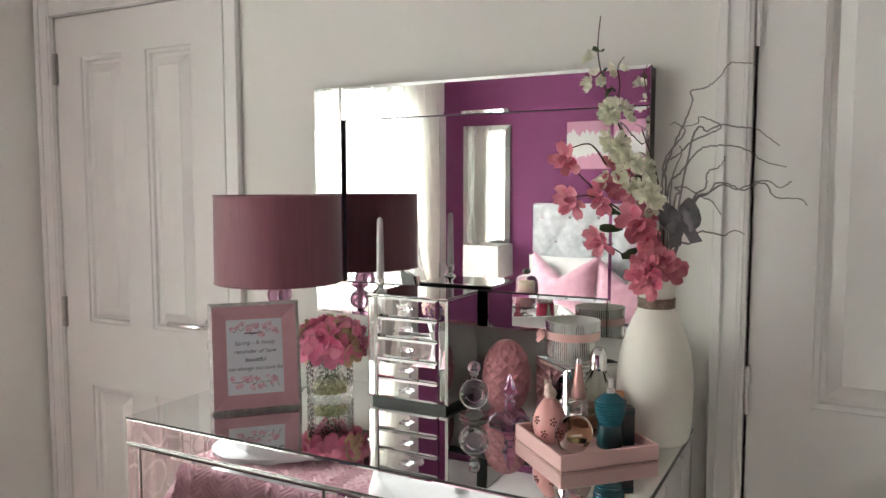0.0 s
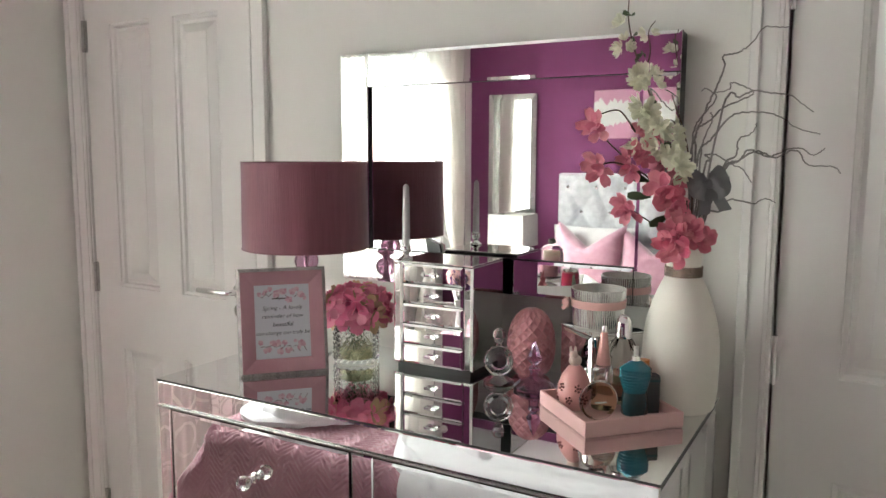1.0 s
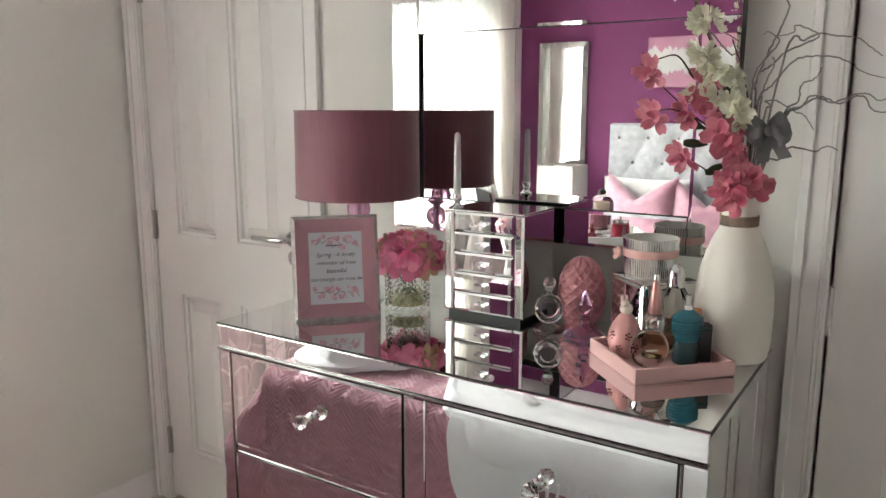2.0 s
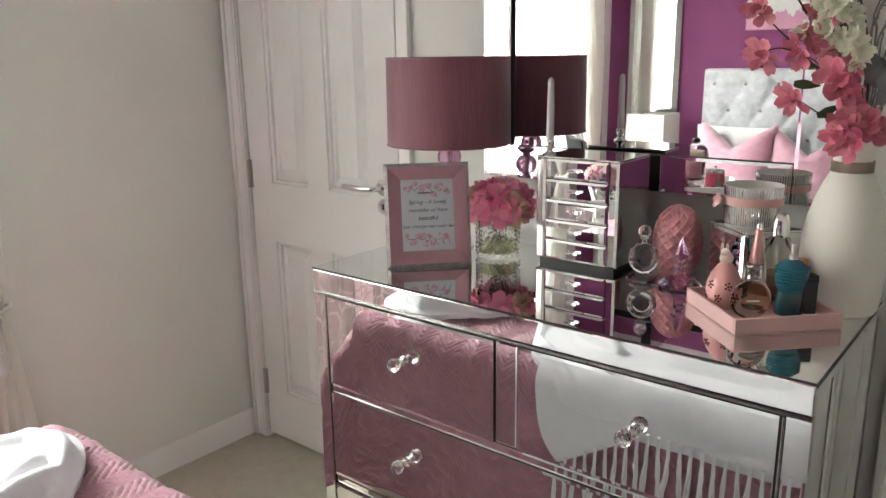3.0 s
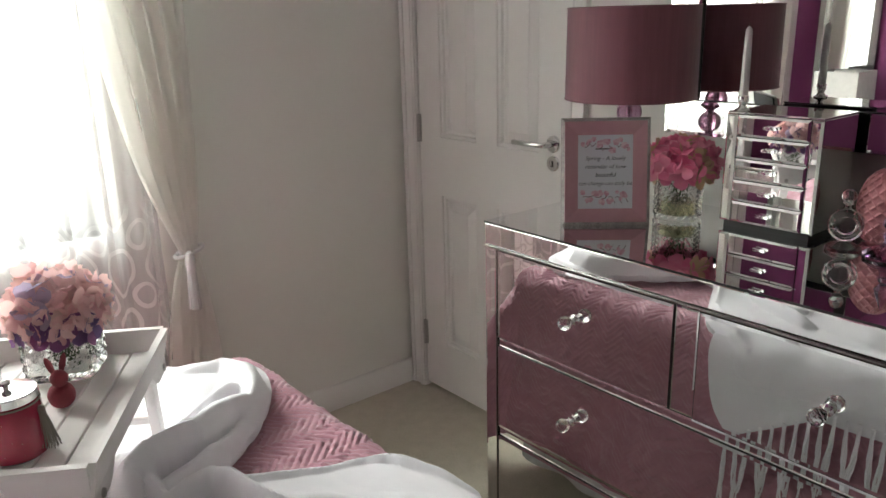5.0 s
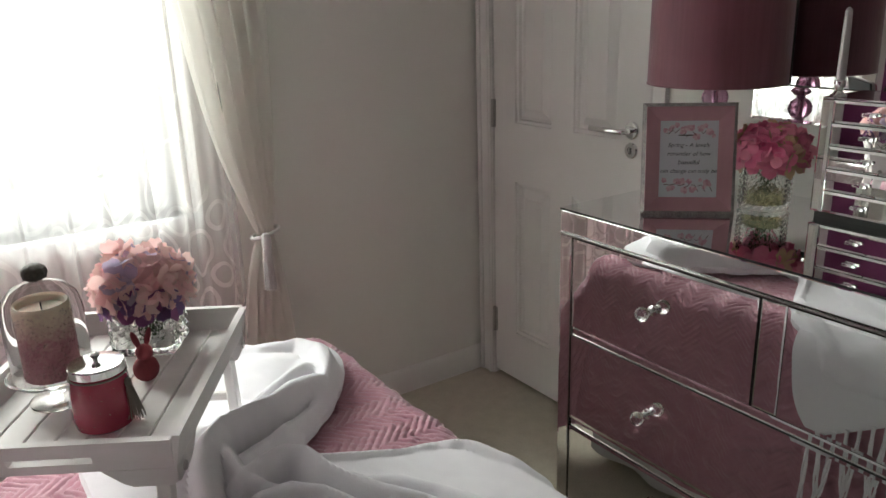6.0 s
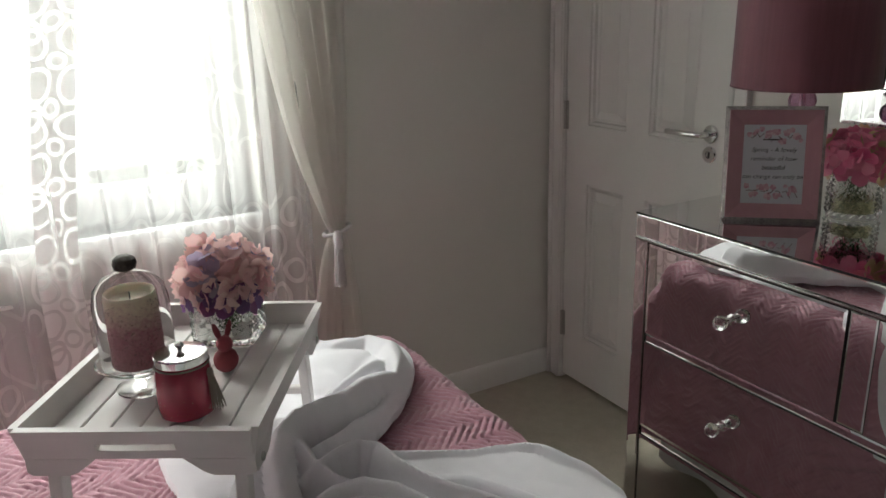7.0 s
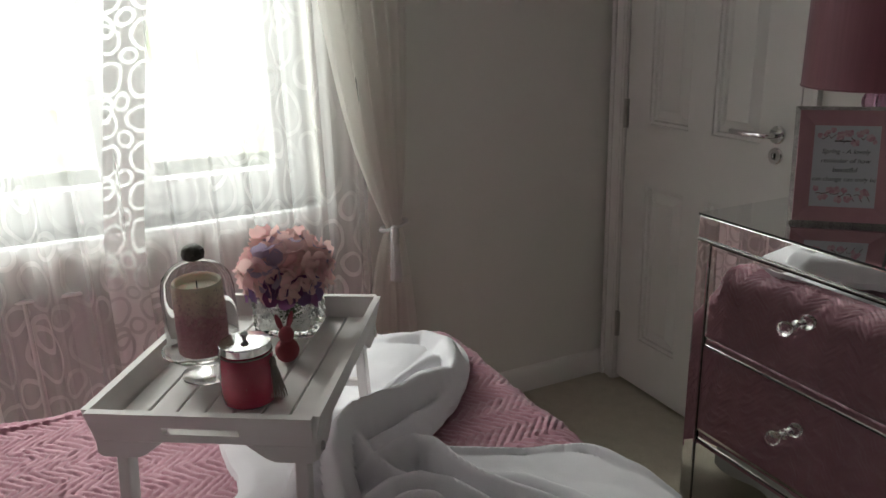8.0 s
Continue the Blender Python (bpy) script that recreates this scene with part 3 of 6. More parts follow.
for a0, a1 in ((y0 + 0.06, 0.09), (0.14, y1 - 0.06)):
    b = bmesh.new()
    for p in ((a0, a1, z0 + 0.06, z0 + 0.11), (a0, a1, z1 - 0.11, z1 - 0.06), (a0, a0 + 0.05, z0 + 0.11, z1 - 0.11), (a1 - 0.05, a1, z0 + 0.11, z1 - 0.11)):
        box(xw + 0.01, xw + 0.075, *p, 0.003, b)
    sash = part("sash", b, UPVC, wf)
    pane = part("pane", box(xw + 0.03, xw + 0.034, a0 + 0.05, a1 - 0.05, z0 + 0.11, z1 - 0.11), THIN_GLASS, sash)
    pane.visible_shadow = False
part("window_sill", box(XW - 0.16, XW + 0.02, y0 - 0.03, y1 + 0.03, z0 - 0.025, z0, 0.006), UPVC, wf)

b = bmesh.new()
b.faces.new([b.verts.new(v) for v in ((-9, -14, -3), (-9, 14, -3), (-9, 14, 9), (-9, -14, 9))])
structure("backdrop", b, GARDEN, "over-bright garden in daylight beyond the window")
structure("ground", box(-60, 60, -60, 60, -0.35, -0.12), LEAF, "lawn outside the window")

# radiator under the window, behind the voile
rad = thing("radiator", "white enamelled panel radiator below the window", "radiator", (XW, -0.38, 0))
part("panel", sheet(lambda u, v: (0.036 + 0.006 * max(-0.6, min(0.6, 1.6 * math.sin(44 * math.pi * u))), -0.37 + 0.74 * u, 0.15 + 0.53 * v), 264, 2, 0.012), RAD_PAINT, rad)
part("top_grille", box(0.012, 0.05, -0.37, 0.37, 0.68, 0.69, 0.003), RAD_PAINT, rad)
for yy in (-0.3, 0.3):
    part("bracket", box(0, 0.02, yy - 0.015, yy + 0.015, 0.2, 0.6), RAD_PAINT, rad)


# ---- curtains ----
def uv_sheet(name, fn, nu, nv, size, mat, parent, label):
    bm = bmesh.new()
    uv = bm.loops.layers.uv.new("UVMap")
    g = [[bm.verts.new(fn(i / nu, j / nv)) for j in range(nv + 1)] for i in range(nu + 1)]
    for i in range(nu):
        for j in range(nv):
            f = bm.faces.new((g[i][j], g[i + 1][j], g[i + 1][j + 1], g[i][j + 1]))
            for lp, (a, c) in zip(f.loops, ((i, j), (i + 1, j), (i + 1, j + 1), (i, j + 1))):
                lp[uv].uv = (a / nu * size[0], c / nv * size[1])
    return part(name, bm, mat, parent, label)


pole = thing("curtain_pole", "slim white curtain pole above the window", "curtain pole", (XW + 0.075, -0.03, 2.22))
part("rod", tube([(0, -1.1, 0), (0, 1.08, 0)], 0.012, 14), GLOSS, pole)
for yy in (-1.11, 1.09):
    part("finial", ball(0.024, (0, yy, 0)), GLOSS, pole)
for yy in (-0.98, 0.98):
    part("bracket", tube([(-0.075, yy, 0), (0, yy, 0)], 0.008, 8), STEEL, pole)


def voile(y0, y1, seed, label):
    e = thing("voile_curtain", label, "curtain", (XW + 0.055, 0, 0), group="voile panels")

    def fn(u, v):
        y = y0 + (y1 - y0) * u
        w = 2 * math.pi * u * (y1 - y0)
        d = 0.012 * math.sin(w * 9 + seed) + 0.007 * math.sin(w * 17 + 2.1 * seed + 1.5 * v) + 0.004 * math.sin(w * 31 + seed)
        yy = y + 0.010 * math.cos(w * 9 + seed) * (1 - 0.4 * v)
        return (d * (0.6 + 0.6 * (1 - v)), yy, 0.06 + 2.13 * v)
    uv_sheet("cloth", fn, 150, 30, ((y1 - y0) * 1.5, 2.13), VOILE, e, "sheer white voile with scroll rings")
    return e


def leading_hem(e):
    """The gathered leading edge of a voile panel, several layers deep."""
    def fn(u, v):
        z = 0.06 + 2.13 * v
        lean = 0.122 + 0.13 * (z - 1.15) if z > 0.75 else 0.07 - 0.03 * (0.75 - z)
        return (0.018 + 0.008 * math.sin(9 * u + 3 * v), lean + 0.105 * (u - 0.5) + 0.006 * math.sin(5 * z), z)
    uv_sheet("leading_hem", fn, 16, 40, (0.10, 2.13), VOILE_HEM, e, "gathered leading edge of the voile")


leading_hem(voile(-1.05, 0.13, 0.4, "sheer white voile panel patterned with scroll rings"))
voile(0.10, 0.80, 1.7, "sheer white voile panel beside the tied-back curtain")


def drape(side, label):
    """A lined curtain swept to a tie-back; side = 1 for the window's north jamb, -1 for the south one."""
    e = thing("curtain", label, "curtain", (XW + 0.10, -0.03 if side < 0 else 0, 0), group="tied-back curtains")

    def edges(z):
        t = (z - 0.76) / 1.42
        if t >= 0:
            return 0.822 - 0.36 * t ** 0.95 - 0.012 * math.sin(min(1, t * 2) * math.pi), 0.872 + 0.045 * min(1, t * 2.2) ** 0.6
        t = -t * 1.42 / 0.7
        return 0.822 - 0.16 * t ** 0.8, 0.872 + 0.055 * t ** 0.6

    def fn(u, v):
        z = 0.05 + 2.14 * v
        a, c = edges(z)
        pinch = min(1, abs(z - 0.76) / 0.25) ** 0.7
        amp = 0.006 + 0.017 * pinch
        ph = 2 * math.pi * u
        d = amp * math.sin(ph * 6 + 0.6) + 0.4 * amp * math.sin(ph * 11 + 2 + 2 * z)
        y = a + (c - a) * u ** 0.85 + 0.006 * math.sin(ph * 6 + 1.8) * pinch + 0.012 * math.sin(5 * z + 3 * u) * (1 - u) * pinch
        return (d + 0.012 * (1 - pinch), side * y, z)
    part("cloth", sheet(fn, 110, 90), CURTAIN, e)
    ring = [(0.03 * math.cos(t) * 1.0 + 0.006, side * (0.852 + 0.043 * math.sin(t)), 0.762 + 0.012 * math.sin(t)) for t in (2 * math.pi * k / 20 for k in range(21))]
    tie = part("tie_rope", tube(ring, 0.006, 8), LINEN, e, "white twisted rope tie-back")
    tx, ty = 0.050, side * 0.836
    part("tassel_head", merge(bmesh.new(), lathe([(0, 0.775), (0.010, 0.77), (0.014, 0.757), (0.016, 0.742), (0.013, 0.728), (0.015, 0.722), (0.013, 0.716), (0, 0.716)], 18, (tx, ty))), LINEN, tie)
    b = bmesh.new()
    for k in range(44):
        t, r = k * 2.4, 0.013 * math.sqrt((k + 0.5) / 44)
        tube([(tx + r * math.cos(t), ty + r * math.sin(t), 0.72), (tx + 1.25 * r * math.cos(t), ty + 1.25 * r * math.sin(t), 0.66), (tx + 1.5 * r * math.cos(t), ty + 1.5 * r * math.sin(t), 0.595 + 0.004 * math.sin(k * 7))], 0.0016, 4, b)
    part("tassel_skirt", b, LINEN, tie)
    return e


drape(1, "cream lined curtain swept back with a white tassel")
drape(-1, "cream lined curtain tied back near the plum wall")

# ---- the mirrored chest of drawers ----
DX, DY, HW, DD, ZT = -0.7635, 1.190, 0.5335, 0.474, 0.970
ch = thing("chest_of_drawers", "mirrored glass chest of drawers with crystal knobs on the carpet", "chest of drawers", (DX, DY, 0))
part("top_board", box(-HW, HW, 0.0002, DD, 0.9652, ZT - 0.0002), EDGE, ch, "black edge of the mirrored top")
b = bmesh.new()
b.faces.new([b.verts.new((x, y, ZT)) for x, y in ((-HW, 0.0), (HW, 0.0), (HW, DD), (-HW, DD))])
part("top_pane", b, MIRROR, ch, "mirror glass top", False)
part("carcass", box(-HW + 0.006, HW - 0.006, 0.016, DD - 0.002, 0.07, 0.9652), CARCASS, ch, "black carcass")
part("frieze", bevelled_pane(-HW + 0.001, HW - 0.001, 0.9160, 0.9645, 0.0015, 0.0004, 0.002), MIRROR, ch, "", False)
part("bead", box(-HW + 0.001, HW - 0.001, -0.002, 0.014, 0.9086, 0.9150, 0.0020, seg=2), BEAD, ch, "silver bead moulding")
for s in (-1, 1):
    xa, xb = sorted((s * (HW - 0.001), s * (HW - 0.036)))
    part("pilaster", bevelled_pane(xa, xb, 0.07, 0.9073, 0.002, 0.0003, 0.004), MIRROR, ch, "", False)
    xa, xb = sorted((s * (HW - 0.037), s * (HW - 0.0415)))
    part("bead", box(xa, xb, -0.001, 0.012, 0.07, 0.9066, 0.0018, seg=2), BEAD, ch)
    b = bmesh.new()
    sx = s * HW
    pts = ((0.006, 0.075), (DD - 0.006, 0.075), (DD - 0.006, 0.9530), (0.006, 0.9530))
    o = [b.verts.new((sx - s * 0.003, y, z)) for y, z in pts]
    k = [b.verts.new((sx, y, z)) for y, z in ((0.016, 0.085), (DD - 0.016, 0.085), (DD - 0.016, 0.9436), (0.016, 0.9436))]
    h = [b.verts.new((sx - s * 0.006, y, z)) for y, z in pts]
    b.faces.new(k)
    b.faces.new(h)
    for i in range(4):
        b.faces.new((o[i], o[(i + 1) % 4], k[(i + 1) % 4], k[i]))
        b.faces.new((h[i], h[(i + 1) % 4], o[(i + 1) % 4], o[i]))
    part("side_pane", b, MIRROR, ch, "", False)
ROWS_Z = ((0.697, 0.9045), (0.462, 0.671), (0.227, 0.436))
IN = HW - 0.0445
for r, (za, zb) in enumerate(ROWS_Z):
    spans = ((-IN, -0.027), (0.027, IN)) if r == 0 else ((-IN, IN),)
    for xa, xb in spans:
        dr = part("drawer", box(xa - 0.002, xb + 0.002, 0.006, 0.40, za - 0.002, zb + 0.002), CARCASS, ch)
        part("drawer_front", bevelled_pane(xa + 0.0005, xb - 0.0005, za + 0.001, zb + 0.002, -0.001, 0.0004, 0.006), MIRROR, dr, "bevelled mirror drawer front", False)
        for kx in ((xa + xb) / 2,) if r == 0 else (-0.257, 0.257):
            kz = (za + zb) / 2 + 0.008
            m = Matrix.Translation((kx, -0.001, kz)) @ Matrix.Rotation(radians(90), 4, "X")
            st = part("knob_stem", merge(bmesh.new(), lathe([(0, 0), (0.011, 0), (0.011, 0.002), (0.006, 0.004), (0.0055, 0.012), (0.009, 0.015), (0.009, 0.018), (0, 0.018)], 18), 0, m), CHROME, dr, "chrome knob stem")
            kb = bmesh.new()
            bmesh.ops.create_icosphere(kb, subdivisions=2, radius=0.0155)
            part("crystal_knob", merge(bmesh.new(), kb, 0, m @ Matrix.Translation((0, 0, 0.031))), CRYSTAL, dr, "faceted crystal ball knob", False)
for za, zb in ((0.6752, 0.6945), (0.4402, 0.4595), (0.10, 0.2245)):
    part("rail", bevelled_pane(-IN, IN, za, zb, 0.002, 0.001, 0.004), MIRROR, ch, "", False)
part("stile", bevelled_pane(-0.0240, 0.0240, 0.697, 0.9065, 0.002, 0.001, 0.003), MIRROR, ch, "", False)
for x in (-HW + 0.04, HW - 0.04):
    for y in (0.045, DD - 0.05):
        part("foot", box(x - 0.03, x + 0.03, y - 0.03, y + 0.03, 0, 0.07, 0.004), EDGE, ch, "black block foot")

# ---- wall mirror over the chest ----
wm = thing("wall_mirror", "large wall mirror with a wide mirror-glass frame", "mirror", (0, YN, 0))
MX0, MX1, MZ0, MZ1, S = -1.186, -0.339, 1.127, 1.697, 0.083
yo = 1.705 - YN
part("backing", box(MX0 + 0.002, MX1 - 0.001, yo + 0.016, -0.0005, MZ0 + 0.002, MZ1 - 0.002), EDGE, wm, "black mirror backing board")
b = box(MX0, MX0 + S - 0.001, yo + 0.0075, yo + 0.015, MZ0, MZ1)
box(MX1 - S + 0.001, MX1, yo + 0.0075, yo + 0.015, MZ0, MZ1, bm=b)
box(MX0 + S, MX1 - S, yo + 0.0075, yo + 0.015, MZ0, MZ0 + S - 0.001, bm=b)
box(MX0 + S, MX1 - S, yo + 0.0075, yo + 0.015, MZ1 - S + 0.001, MZ1, bm=b)
part("frame_core", b, EDGE, wm)
for q in ((MX0, MX0 + S - 0.002, MZ0 + S, MZ1), (MX0 + S, MX1, MZ1 - S + 0.002, MZ1), (MX1 - S + 0.002, MX1, MZ0, MZ1 - S), (MX0, MX1 - S, MZ0, MZ0 + S - 0.002)):
    part("frame_strip", bevelled_pane(*q, yo, 0.0006, 0.007), MIRROR, wm, "bevelled mirror strip", False)
b = bmesh.new()
yc = yo + 0.012
b.faces.new([b.verts.new(v) for v in ((MX0 + S, yc, MZ0 + S), (MX1 - S, yc, MZ0 + S), (MX1 - S, yc, MZ1 - S), (MX0 + S, yc, MZ1 - S))])
part("centre_pane", b, MIRROR, wm, "plain mirror pane", False)

# ---- bed ----
BX0, BX1, BY0, BY1, BZ = -1.67, -0.17, -1.17, 0.768, 0.678
bed = thing("bed", "double bed with a crushed velvet headboard and plump mattress", "bed", ((BX0 + BX1) / 2, 0, 0))
cx = (BX0 + BX1) / 2
hw = (BX1 - BX0) / 2
part("base", box(-hw + 0.05, hw - 0.05, BY0, BY1 - 0.06, 0.05, 0.36, 0.02, seg=3), LINEN, bed, "white fabric divan base")
part("mattress", box(-hw + 0.03, hw - 0.03, BY0, BY1 - 0.04, 0.36, 0.652, 0.05, seg=4), LINEN, bed)
for x in (-hw + 0.12, hw - 0.12):
    for y in (BY0 + 0.1, BY1 - 0.16):
        part("foot", lathe([(0, 0), (0.022, 0), (0.026, 0.02), (0.03, 0.05), (0, 0.05)], 16, (x, y)), CHROME, bed)


def headboard():
    """A tall padded board with deep diamond buttoning."""
    wx, z0, z1, yb = 0.785, 0.25, 1.345, -1.238
    btn = []
    for r in range(5):
        for c in range(9 if r % 2 == 0 else 8):
            btn.append((-0.72 + (c + (0 if r % 2 == 0 else 0.5)) * 0.18, 0.66 + r * 0.15))

    def fn(u, v):
        x, z = -wx + 2 * wx * u, z0 + (z1 - z0) * v
        d = min(math.hypot(x - a, z - c) for a, c in btn)
        s1, s2 = (x + 0.72) / 0.18 + (z - 0.66) / 0.30, (x + 0.72) / 0.18 - (z - 0.66) / 0.30
        crease = min(abs(s1 - round(s1)), abs(s2 - round(s2)))
        puff = 0.024 * min(1, d / 0.06) ** 0.6 * (0.6 + 0.4 * min(1, crease / 0.18))
        e = min(1, min(x + wx, wx - x, z1 - z) / 0.05)
        if z < 0.6:
            puff = 0.022
        return (x, yb + 0.05 + puff * max(0, e) ** 0.5 if e > 0 else yb, z)
    hb = part("headboard", sheet(fn, 110, 80), VELVET, bed, "silver crushed velvet headboard with buttoned diamonds")
    part("headboard_core", box(-wx, wx, yb, yb + 0.05, 0.05, z1 - 0.004, 0.006), VELVET, bed)
    for a, c in btn:
        part("button", ball(0.011, (a, yb + 0.058, c), 10, 6, (1, 0.6, 1)), CHROME, hb, "small crystal button")


headboard()

# quilt: chevron-stitched, draped over foot and sides
quilt = thing("quilt", "dusty pink quilted bedspread with chevron stitching over the bed", "bedspread", (cx, 0, 0))


def chevron(x, y):
    tri = abs((x / 0.098) % 1 - 0.5) * 2
    s = (y + 0.050 * tri + 0.005 * noise.noise((x * 9, y * 9, 9))) / 0.0185
    seam = abs(math.sin(math.pi * s)) ** 0.45
    puff = 0.8 + 0.35 * noise.noise((x * 7, y * 7, 12))
    pucker = 0.005 * abs(noise.noise((x * 46, y * 30, 0))) + 0.0012 * noise.noise((x * 60, y * 48, 6))
    return 0.0082 * puff * seam + pucker + 0.006 * noise.noise((x * 9, y * 14, 3))


def quilt_at(p, q, lift=0.0, stitched=1.0):
    """Maps cloth coordinates (across p, along q) to the draped surface, with its relief."""
    r = 0.07
    ex, ey = hw - r, BY1 - r
    dx = max(0, abs(p) - ex)
    dy = max(0, q - ey)
    over = math.hypot(dx, dy)
    h = chevron(p, q) * stitched + lift
    bx, by = max(-ex, min(ex, p)), min(ey, q)
    if over < 1e-9:
        return Vector((bx, by, BZ - 0.012 + h + 0.008 * noise.noise((p * 3, q * 3, 1))))
    d = Vector((math.copysign(dx, p), dy, 0)) / over
    ang = min(over / r, math.pi / 2)
    down = max(0, over - r * math.pi / 2)
    rr = (r - 0.012 + h)
    hang = min(1, down * 9)
    h = h * (1 - hang) + hang * (lift + 0.006 + (0.45 * chevron(p, q) + 0.010 * abs(noise.noise((p * 16 - q * 9, q * 26 + p * 13, 4))) + 0.006 * noise.noise((p * 9, q * 22, 2))) * stitched)
    rr = (r - 0.012 + h)
    flare = (0.10 + 0.95 * max(0, -d.x * d.y)) * down + 0.016 * math.sin(14 * p + 9 * q) * min(1, down * 5)
    out = rr * math.sin(ang) + flare
    z = BZ - r + rr * math.cos(ang) - down * 0.985
    return Vector((bx + d.x * out, by + d.y * out, z))


PQ = hw + 0.46
b = sheet(lambda u, v: quilt_at(-PQ + 2 * PQ * u, -0.62 + (BY1 + 0.50 + 0.62) * v), 640, 700)
part("cover", b, QUILT, quilt)
hem = [quilt_at(-PQ + 2 * PQ * k / 160, BY1 + 0.50) for k in range(161)]
part("hem", tube(hem, 0.006, 6), QUILT, quilt, "bound quilt edge")
sh = thing("bed_sheet", "white bed sheet folded over at the pillows", "sheet", (cx, 0, 0))
part("cloth", sheet(lambda u, v: (-hw - 0.008 + (2 * hw + 0.016) * u, -1.17 + 0.60 * v, BZ - 0.006 + 0.012 * noise.noise((u * 6, v * 4, 2)) - 0.3 * max(0, abs(u - 0.5) - 0.47) ), 40, 20, 0.01), LINEN, sh)
val = thing("valance", "white valance sheet showing under the quilt", "valance", (cx, BY1 - 0.05, 0))
part("cloth", sheet(lambda u, v: (-hw + 0.06 + (2 * hw - 0.12) * u, 0.012 * math.sin(40 * u) + 0.02, 0.03 + 0.3 * v), 80, 4, 0.004), LINEN, val)

# ---- white fleece throw: lies in folds over the bed and hangs over its foot ----
throw = thing("throw_blanket", "crumpled white fleece throw with a knotted fringe across the bed", "throw", (0, 0, 0))


def seg_dist(p, pts):
    best = 9.0
    along = 0.0
    for i, (a, c) in enumerate(zip(pts, pts[1:])):
        ax, ay = c[0] - a[0], c[1] - a[1]
        t = max(0, min(1, ((p[0] - a[0]) * ax + (p[1] - a[1]) * ay) / (ax * ax + ay * ay)))
        d = math.hypot(p[0] - a[0] - t * ax, p[1] - a[1] - t * ay)
        if d < best:
            best, along = d, (i + t) / (len(pts) - 1)
    return best, along


CORNERS = [(-1.66, 0.36), (-1.65, 0.52), (-1.60, 0.65), (-1.52, 0.70), (-1.44, 0.695), (-1.345, 0.655), (-1.265, 0.595), (-1.205, 0.53), (-1.165, 0.482), (-1.125, 0.495), (-1.07, 0.60), (-1.01, 0.715), (-0.955, 0.748), (-0.90, 0.80), (-0.86, 0.835), (-0.50, 0.835), (-0.24, 0.80), (-0.20, 0.50), (-0.25, 0.05), (-0.55, -0.12), (-0.95, -0.10), (-1.12, 0.02), (-1.17, 0.15), (-1.37, 0.155), (-1.55, 0.25)]
OUTLINE = []
for p0, p1, p2, p3 in zip(CORNERS[-1:] + CORNERS[:-1], CORNERS, CORNERS[1:] + CORNERS[:1], CORNERS[2:] + CORNERS[:2]):
    for q in (0, 0.25, 0.5, 0.75):
        OUTLINE.append(tuple(0.5 * (2 * b1 + (c1 - a1) * q + (2 * a1 - 5 * b1 + 4 * c1 - d1) * q * q + (3 * b1 - a1 - 3 * c1 + d1) * q ** 3) for a1, b1, c1, d1 in zip(p0, p1, p2, p3)))
FOLDS = [
    ([(-1.58, 0.50), (-1.508, 0.544), (-1.497, 0.619), (-1.432, 0.639), (-1.338, 0.619), (-1.273, 0.585), (-1.218, 0.537)], 0.040, 0.030),
    ([(-1.284, 0.59), (-1.224, 0.54), (-1.188, 0.486), (-1.168, 0.435), (-1.162, 0.386)], 0.036, 0.026),
    ([(-1.303, 0.578), (-1.285, 0.535), (-1.261, 0.498), (-1.231, 0.455), (-1.228, 0.408), (-1.218, 0.36), (-1.176, 0.321), (-1.109, 0.293), (-1.039, 0.279), (-0.982, 0.27)], 0.064, 0.026),
    ([(-1.379, 0.592), (-1.329, 0.526), (-1.293, 0.471), (-1.277, 0.431)], 0.046, 0.022),
    ([(-1.224, 0.35), (-1.157, 0.347), (-1.095, 0.347), (-1.041, 0.364), (-1.01, 0.397)], 0.040, 0.020),
    ([(-1.259, 0.391), (-1.246, 0.337), (-1.178, 0.29), (-1.105, 0.255), (-1.038, 0.23)], 0.044, 0.036),
    ([(-1.083, 0.337), (-1.093, 0.38), (-1.092, 0.424), (-1.064, 0.444), (-1.012, 0.45), (-0.949, 0.475), (-0.898, 0.512), (-0.849, 0.555)], 0.054, 0.022),
    ([(-0.988, 0.295), (-1.0, 0.343), (-0.992, 0.389), (-0.96, 0.425), (-0.906, 0.451), (-0.84, 0.47)], 0.052, 0.020),
    ([(-0.94, 0.30), (-0.945, 0.345), (-0.93, 0.384), (-0.88, 0.404)], 0.058, 0.018),
    ([(-1.017, 0.452), (-0.97, 0.486), (-0.915, 0.498), (-0.86, 0.497)], 0.044, 0.012),
    ([(-0.994, 0.499), (-0.95, 0.543), (-0.898, 0.58), (-0.80, 0.625)], 0.028, 0.022),
    ([(-1.154, 0.456), (-1.104, 0.489), (-1.069, 0.561), (-1.019, 0.662), (-0.986, 0.695), (-0.946, 0.715), (-0.86, 0.76)], 0.016, 0.011),
    ([(-0.85, 0.52), (-0.65, 0.58), (-0.45, 0.58)], 0.018, 0.06),
    ([(-1.50, 0.48), (-1.41, 0.565)], 0.033, 0.10),
]


def inside(p):
    k = False
    for (ax, ay), (bx, by) in zip(OUTLINE, OUTLINE[1:] + OUTLINE[:1]):
        if (ay > p[1]) != (by > p[1]) and p[0] < (bx - ax) * (p[1] - ay) / (by - ay) + ax:
            k = not k
    return k


